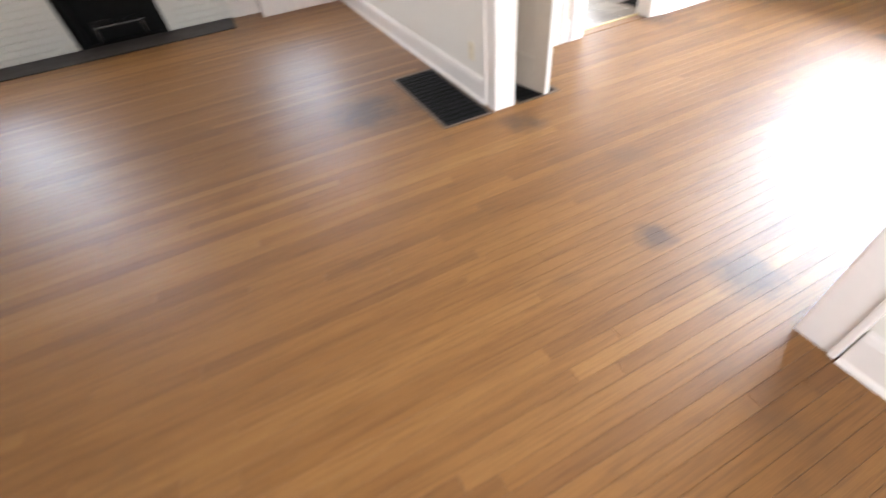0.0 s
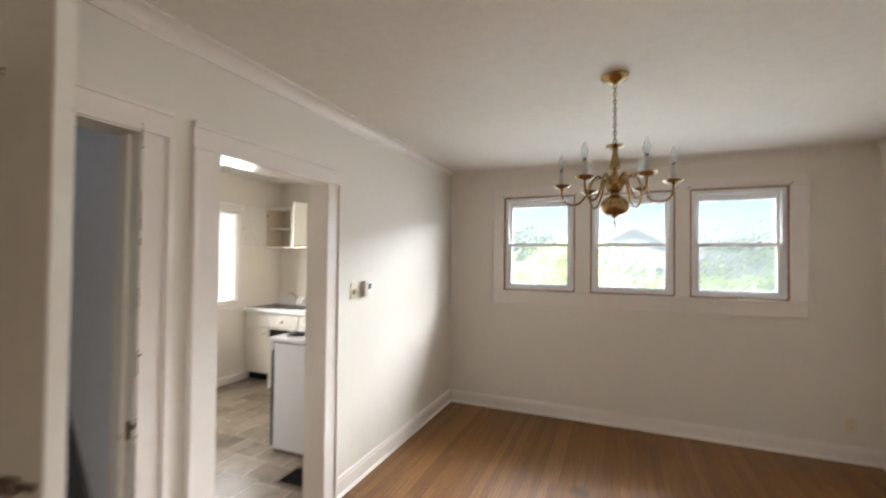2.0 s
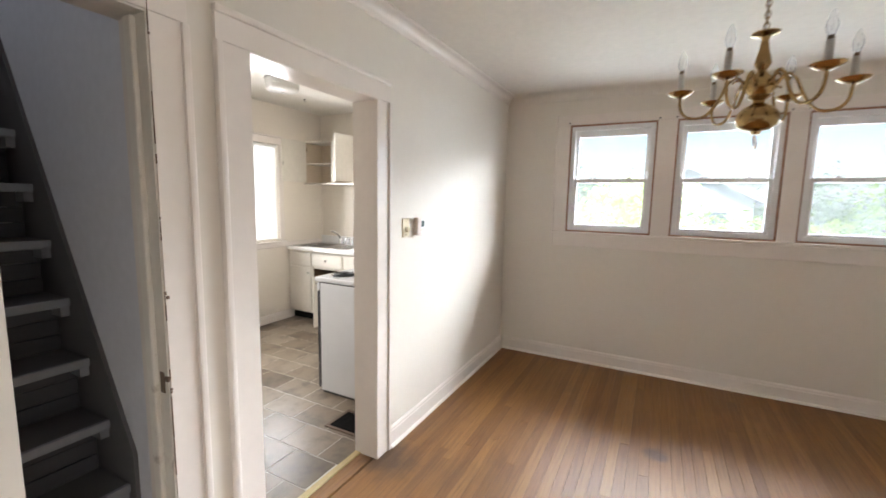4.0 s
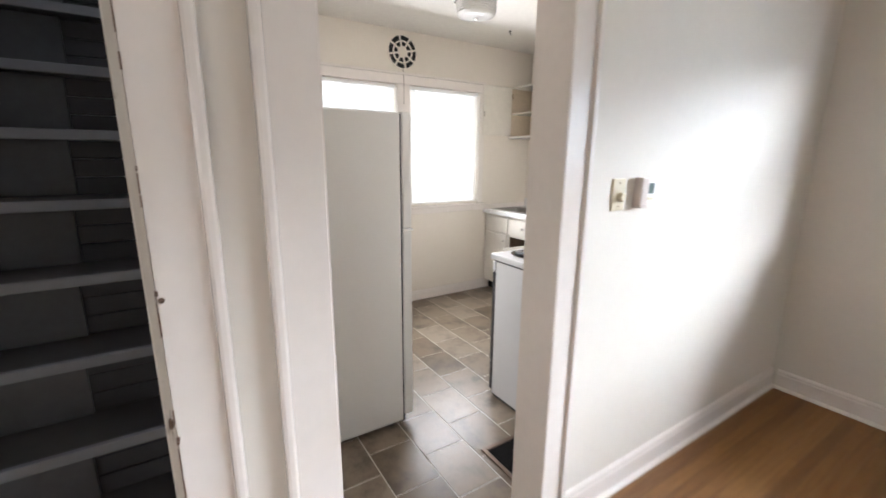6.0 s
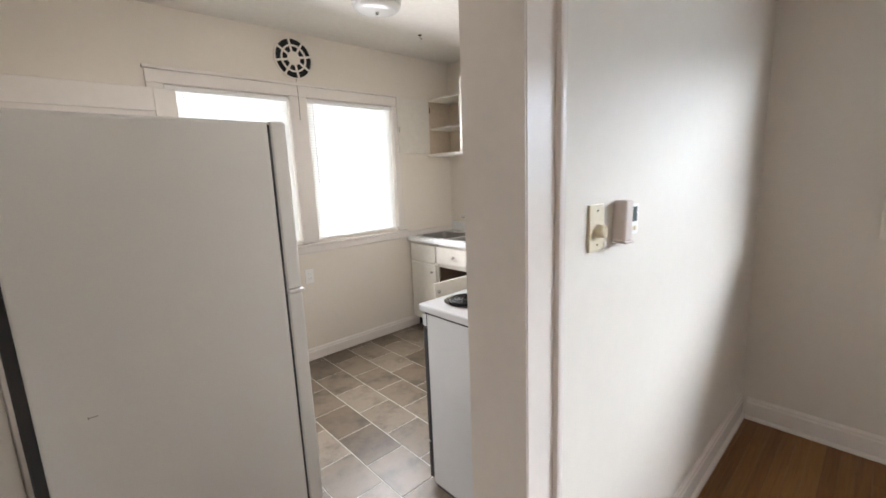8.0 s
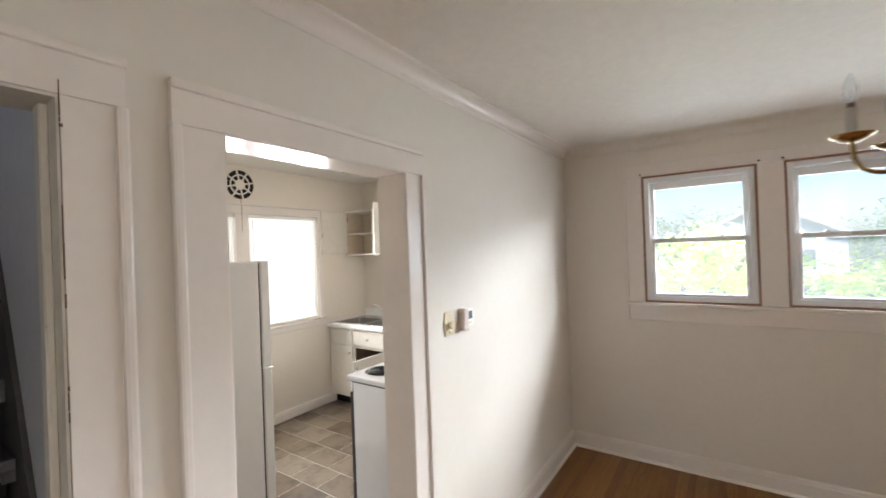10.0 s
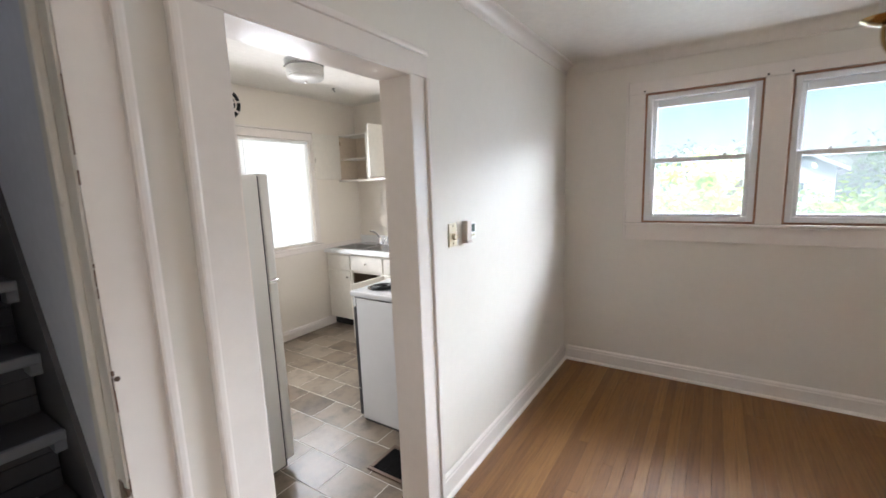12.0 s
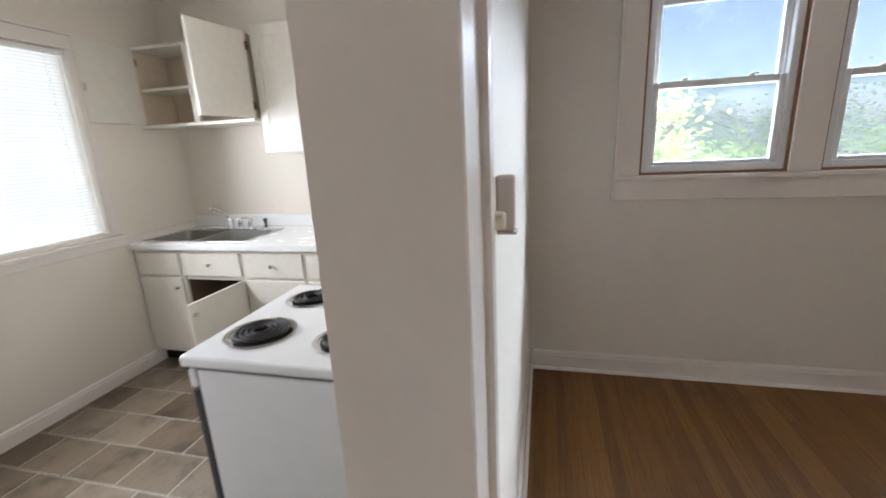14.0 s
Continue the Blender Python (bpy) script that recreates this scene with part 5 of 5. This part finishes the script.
# ---- outdoors ----
LEAFS = []
for nm, c, t in (("leaf_green", (0.20, 0.32, 0.05), (0.42, 0.64, 0.09)), ("leaf_yellow", (0.24, 0.33, 0.03), (0.46, 0.64, 0.07)), ("leaf_blue_green", (0.17, 0.25, 0.12), (0.30, 0.45, 0.2))):
    LEAFS.append(translucent(nm, c, 0.5, 0.4, t))
BARK = plain("bark", (0.10, 0.075, 0.055), 0.9, grain=25, var=0.3, bumps=0.5)
GRASS = plain("lawn", (0.07, 0.10, 0.035), 0.9, grain=6, var=0.4, bumps=0.4)
SIDING = paint("house_siding", (0.74, 0.74, 0.73), 0.6, 20, 0.2, 0.05)
ROOF = plain("roof_shingle", (0.42, 0.43, 0.52), 0.9, grain=12, var=0.3, bumps=0.4)
gbm = bmesh.new()
bmesh.ops.create_grid(gbm, x_segments=40, y_segments=40, size=400)
for v in gbm.verts:
    v.co.z = -0.7 + (0.4 * noise.noise(v.co * 0.05) if v.co.length > 40 else 0.0)
structure("ground", gbm, GRASS, "lawn and gardens outside the windows", "ground")


def tree(x, y, h, r, leaf, label, seed, low=0.25, n=1500, ls=0.12):
    rng = random.Random(seed)
    t = thing("tree", pose(x, y, -0.7), label, "tree")
    bm = bmesh.new()
    tube([(0, 0, 0), (0.04, 0.02, h * 0.2), (-0.03, 0.05, h * 0.4), (0.05, -0.03, h * 0.6)], 0.09, 8, bm=bm)
    tips = []
    for i in range(9):
        a = i * 2.4
        z = h * (low + 0.06 * i)
        tip = Vector((math.cos(a) * r * 0.6, math.sin(a) * r * 0.6, min(z + h * 0.2, h * 0.9)))
        tube([(0, 0, z), (tip.x * 0.5, tip.y * 0.5, z + h * 0.08), tip], 0.035, 6, bm=bm)
        tips.append(tip)
    part("trunk", bm, BARK, t)
    bm = bmesh.new()
    clumps = [(p + Vector((rng.gauss(0, r * 0.25), rng.gauss(0, r * 0.25), rng.gauss(0, h * 0.07))), rng.uniform(0.22, 0.45) * r) for p in tips for _ in range(4)]
    for i in range(n):
        c, cr = rng.choice(clumps)
        p = c + Vector((rng.gauss(0, 1), rng.gauss(0, 1), rng.gauss(0, 0.8))) * cr * 0.45
        d = Vector((rng.uniform(-1, 1), rng.uniform(-1, 1), rng.uniform(-0.6, 0.6))).normalized()
        u = d.cross(Vector((rng.uniform(-1, 1), rng.uniform(-1, 1), 1))).normalized()
        L = ls * rng.uniform(0.6, 1.4)
        a_, b_, c_, d_ = p - d * L, p + u * L * 0.45, p + d * L, p - u * L * 0.45
        bm.faces.new([bm.verts.new(q) for q in (a_, b_, c_, d_)])
    part("crown", bm, leaf, t)
    return t


tree(8.1, 1.75, 2.6, 0.85, LEAFS[1], "yellow-green leafy shrub tree outside the window", 1, n=7000, ls=0.045)
tree(9.9, 4.3, 2.3, 1.2, LEAFS[0], "bright green garden tree beside the house", 2, n=4500, ls=0.062)
tree(11.5, 0.9, 2.4, 1.3, LEAFS[0], "low green garden shrub outside", 3, 0.1, n=4000, ls=0.07)
tree(12.0, -1.2, 2.1, 1.4, LEAFS[1], "low yellowish garden shrub outside", 4, 0.1, n=4000, ls=0.07)
tree(14.5, -4.2, 2.6, 1.9, LEAFS[0], "green garden tree beyond the lawn", 10, 0.1, n=4500, ls=0.08)
tree(17.5, 5.6, 3.3, 2.4, LEAFS[2], "green tree in the neighbouring garden", 5, n=7000, ls=0.07)
tree(30, -8.5, 4.2, 4.2, LEAFS[2], "bluish green tree far behind the gardens", 6, 0.1, n=4500, ls=0.13)
tree(44, 2.0, 4.6, 5.0, LEAFS[2], "broad tree far behind the gardens", 7, 0.1, n=4500, ls=0.16)
tree(42, 14.0, 4.8, 5.0, LEAFS[2], "broad tree far behind the gardens", 8, 0.1, n=4500, ls=0.16)
tree(4.2, 10.5, 5.0, 2.4, LEAFS[0], "green tree outside the kitchen", 9, n=1500, ls=0.16)

hs = thing("neighbour_house", pose(33.0, -0.1, -1.05), "grey neighbouring house with a white-edged gable roof", "house")
part("wall", boxes((-3.5, 3.5, -3.2, 3.2, 0, 2.9)), SIDING, hs)
gb = bmesh.new()
for x in (-3.5, 3.5):
    gb.faces.new([gb.verts.new(q) for q in ((x, -3.2, 2.9), (x, 3.2, 2.9), (x, 0, 4.55))])
part("gable", gb, SIDING, hs)
for sgn in (-1, 1):
    rb_ = bmesh.new()
    pr = [(sgn * 3.6, 2.68), (sgn * 3.6, 2.80), (0, 4.72), (0, 4.60)]
    a0 = [rb_.verts.new((-3.8, u, z)) for u, z in pr]
    a1 = [rb_.verts.new((3.8, u, z)) for u, z in pr]
    for i in range(4):
        rb_.faces.new((a0[i], a0[(i + 1) % 4], a1[(i + 1) % 4], a1[i]))
    rb_.faces.new(a0)
    rb_.faces.new(a1)
    part("roof", rb_, ROOF, hs)
    fb = bmesh.new()
    pr = [(sgn * 3.62, 2.62), (sgn * 3.62, 2.80), (0, 4.72), (0, 4.54)]
    a0 = [fb.verts.new((-3.86, u, z)) for u, z in pr]
    a1 = [fb.verts.new((-3.805, u, z)) for u, z in pr]
    for i in range(4):
        fb.faces.new((a0[i], a0[(i + 1) % 4], a1[(i + 1) % 4], a1[i]))
    fb.faces.new(a0)
    fb.faces.new(a1)
    part("fascia", fb, VINYL, hs, "white roof edge board")
for y in (-1.6, 1.6):
    wi = part("window", boxes((-3.53, -3.5, y - 0.5, y + 0.5, 1.0, 2.2)), VINYL, hs)
    part("pane", boxes((-3.54, -3.53, y - 0.42, y + 0.42, 1.08, 2.12)), LCD, wi)


# ---- pieces: bricks, kitchen tiles, floor strips ----
brick_me = mesh_from("brick", boxes((-0.098, 0.098, -0.03, 0.0, -0.0285, 0.0285), bevel=0.004), BRICKP)
part("mortar", boxes((-1.3, -0.47, -0.018, -0.003, 0.012, 1.25), (0.47, 1.18, -0.018, -0.003, 0.012, 1.25), (-0.47, 0.47, -0.018, -0.003, 0.83, 1.25)), BRICKP, fp)
row = 0
z = 0.045
while z < 1.22:
    x = -1.2 + (0.103 if row % 2 else 0)
    while x < 1.1:
        if not (-0.575 < x < 0.575 and z < 0.87):
            b = new("brick", brick_me)
            b.parent = fp
            b.location = (x, random.uniform(-0.003, 0.001), z)
        x += 0.206
    row += 1
    z += 0.067

TW, TL = 0.2347, 0.305
TX0, TY0 = 3.087, 3.135
tile_cache = {}


def tile_mesh(length):
    key = round(length, 3)
    if key not in tile_cache:
        tile_cache[key] = mesh_from("tile", boxes((-TW / 2 + 0.0026, TW / 2 - 0.0026, 0.0026, key - 0.0026, -0.004, 0.0), bevel=0.0008), TILE)
    return tile_cache[key]


for k in range(-3, 12):
    x = TX0 + TW * (k + 0.5)
    if x + TW / 2 > KE + 0.2:
        break
    y = TY0 - 0.152 * (k % 2) - 4 * TL
    while y < KN:
        a, b = max(y, 2.815), min(y + TL, KN)
        if b - a > 0.02:
            t = new("tile", tile_mesh(b - a))
            t.parent = floor_kitchen
            t.location = (x, a, 0)
        y += TL

PW = 0.0572
strip = {}


def strip_mesh(n):
    if n not in strip:
        L = n * 0.15
        strip[n] = mesh_from("floor_strip", boxes((0.0004, L - 0.0004, 0.0004, PW - 0.0004, -0.02, 0.0), bevel=0.0005), OAK)
    return strip[n]


rng = random.Random(5)
rest_v, rest_f = [], []
y = LS
count = 0
while y < LN - PW:
    x = LW + rng.uniform(-0.6, 0.0)
    xmax = EX if y + PW < NX + 0.03 and y > SY - PW else WL
    while x < xmax:
        n = rng.choice((8, 11, 14, 16, 18, 20, 22, 24, 28))
        L = n * 0.15
        x0, x1 = max(x, LW), min(x + L, xmax)
        whole = x0 == x and x1 == x + L
        near = -0.75 < y < 2.0 and 0.3 < x + L / 2 < 4.4
        if near and whole and count < 290:
            p = new("floor_strip", strip_mesh(n))
            p.parent = floor_wood
            p.location = (x, y, 0)
            count += 1
        elif x1 - x0 > 0.01:
            e, k = 0.0005, len(rest_v)
            a, b, c, d = x0 + 0.0004, x1 - 0.0004, y + 0.0004, y + PW - 0.0004
            rest_v += [(a, c, -0.02), (b, c, -0.02), (b, d, -0.02), (a, d, -0.02), (a, c, -e), (b, c, -e), (b, d, -e), (a, d, -e), (a + e, c + e, 0), (b - e, c + e, 0), (b - e, d - e, 0), (a + e, d - e, 0)]
            for q in (0, 4):
                rest_f += [tuple(k + q + j for j in (i, (i + 1) % 4, 4 + (i + 1) % 4, 4 + i)) for i in range(4)]
            rest_f.append((k + 8, k + 9, k + 10, k + 11))
        x += L
    y += PW
# strips running into the doorway
for i in range(3):
    x = 1.6
    k = len(rest_v)
    a, b, c, d, e = 1.6, KD1, NX + 0.02 + i * 0.05, NX + 0.02 + i * 0.05 + 0.0495, 0.0009
    if d > 2.80:
        d = 2.775
    if d - c > 0.01:
        rest_v += [(a, c, -0.02), (b, c, -0.02), (b, d, -0.02), (a, d, -0.02), (a, c, -e), (b, c, -e), (b, d, -e), (a, d, -e), (a + e, c + e, 0), (b - e, c + e, 0), (b - e, d - e, 0), (a + e, d - e, 0)]
        for q in (0, 4):
            rest_f += [tuple(k + q + j for j in (i2, (i2 + 1) % 4, 4 + (i2 + 1) % 4, 4 + i2)) for i2 in range(4)]
        rest_f.append((k + 8, k + 9, k + 10, k + 11))
me = bpy.data.meshes.new("floor_strips")
me.from_pydata(rest_v, [], rest_f)
me.materials.append(OAK)
fs = new("floor_strips", me)
fs.parent = floor_wood
fs["kind"] = "stuff"
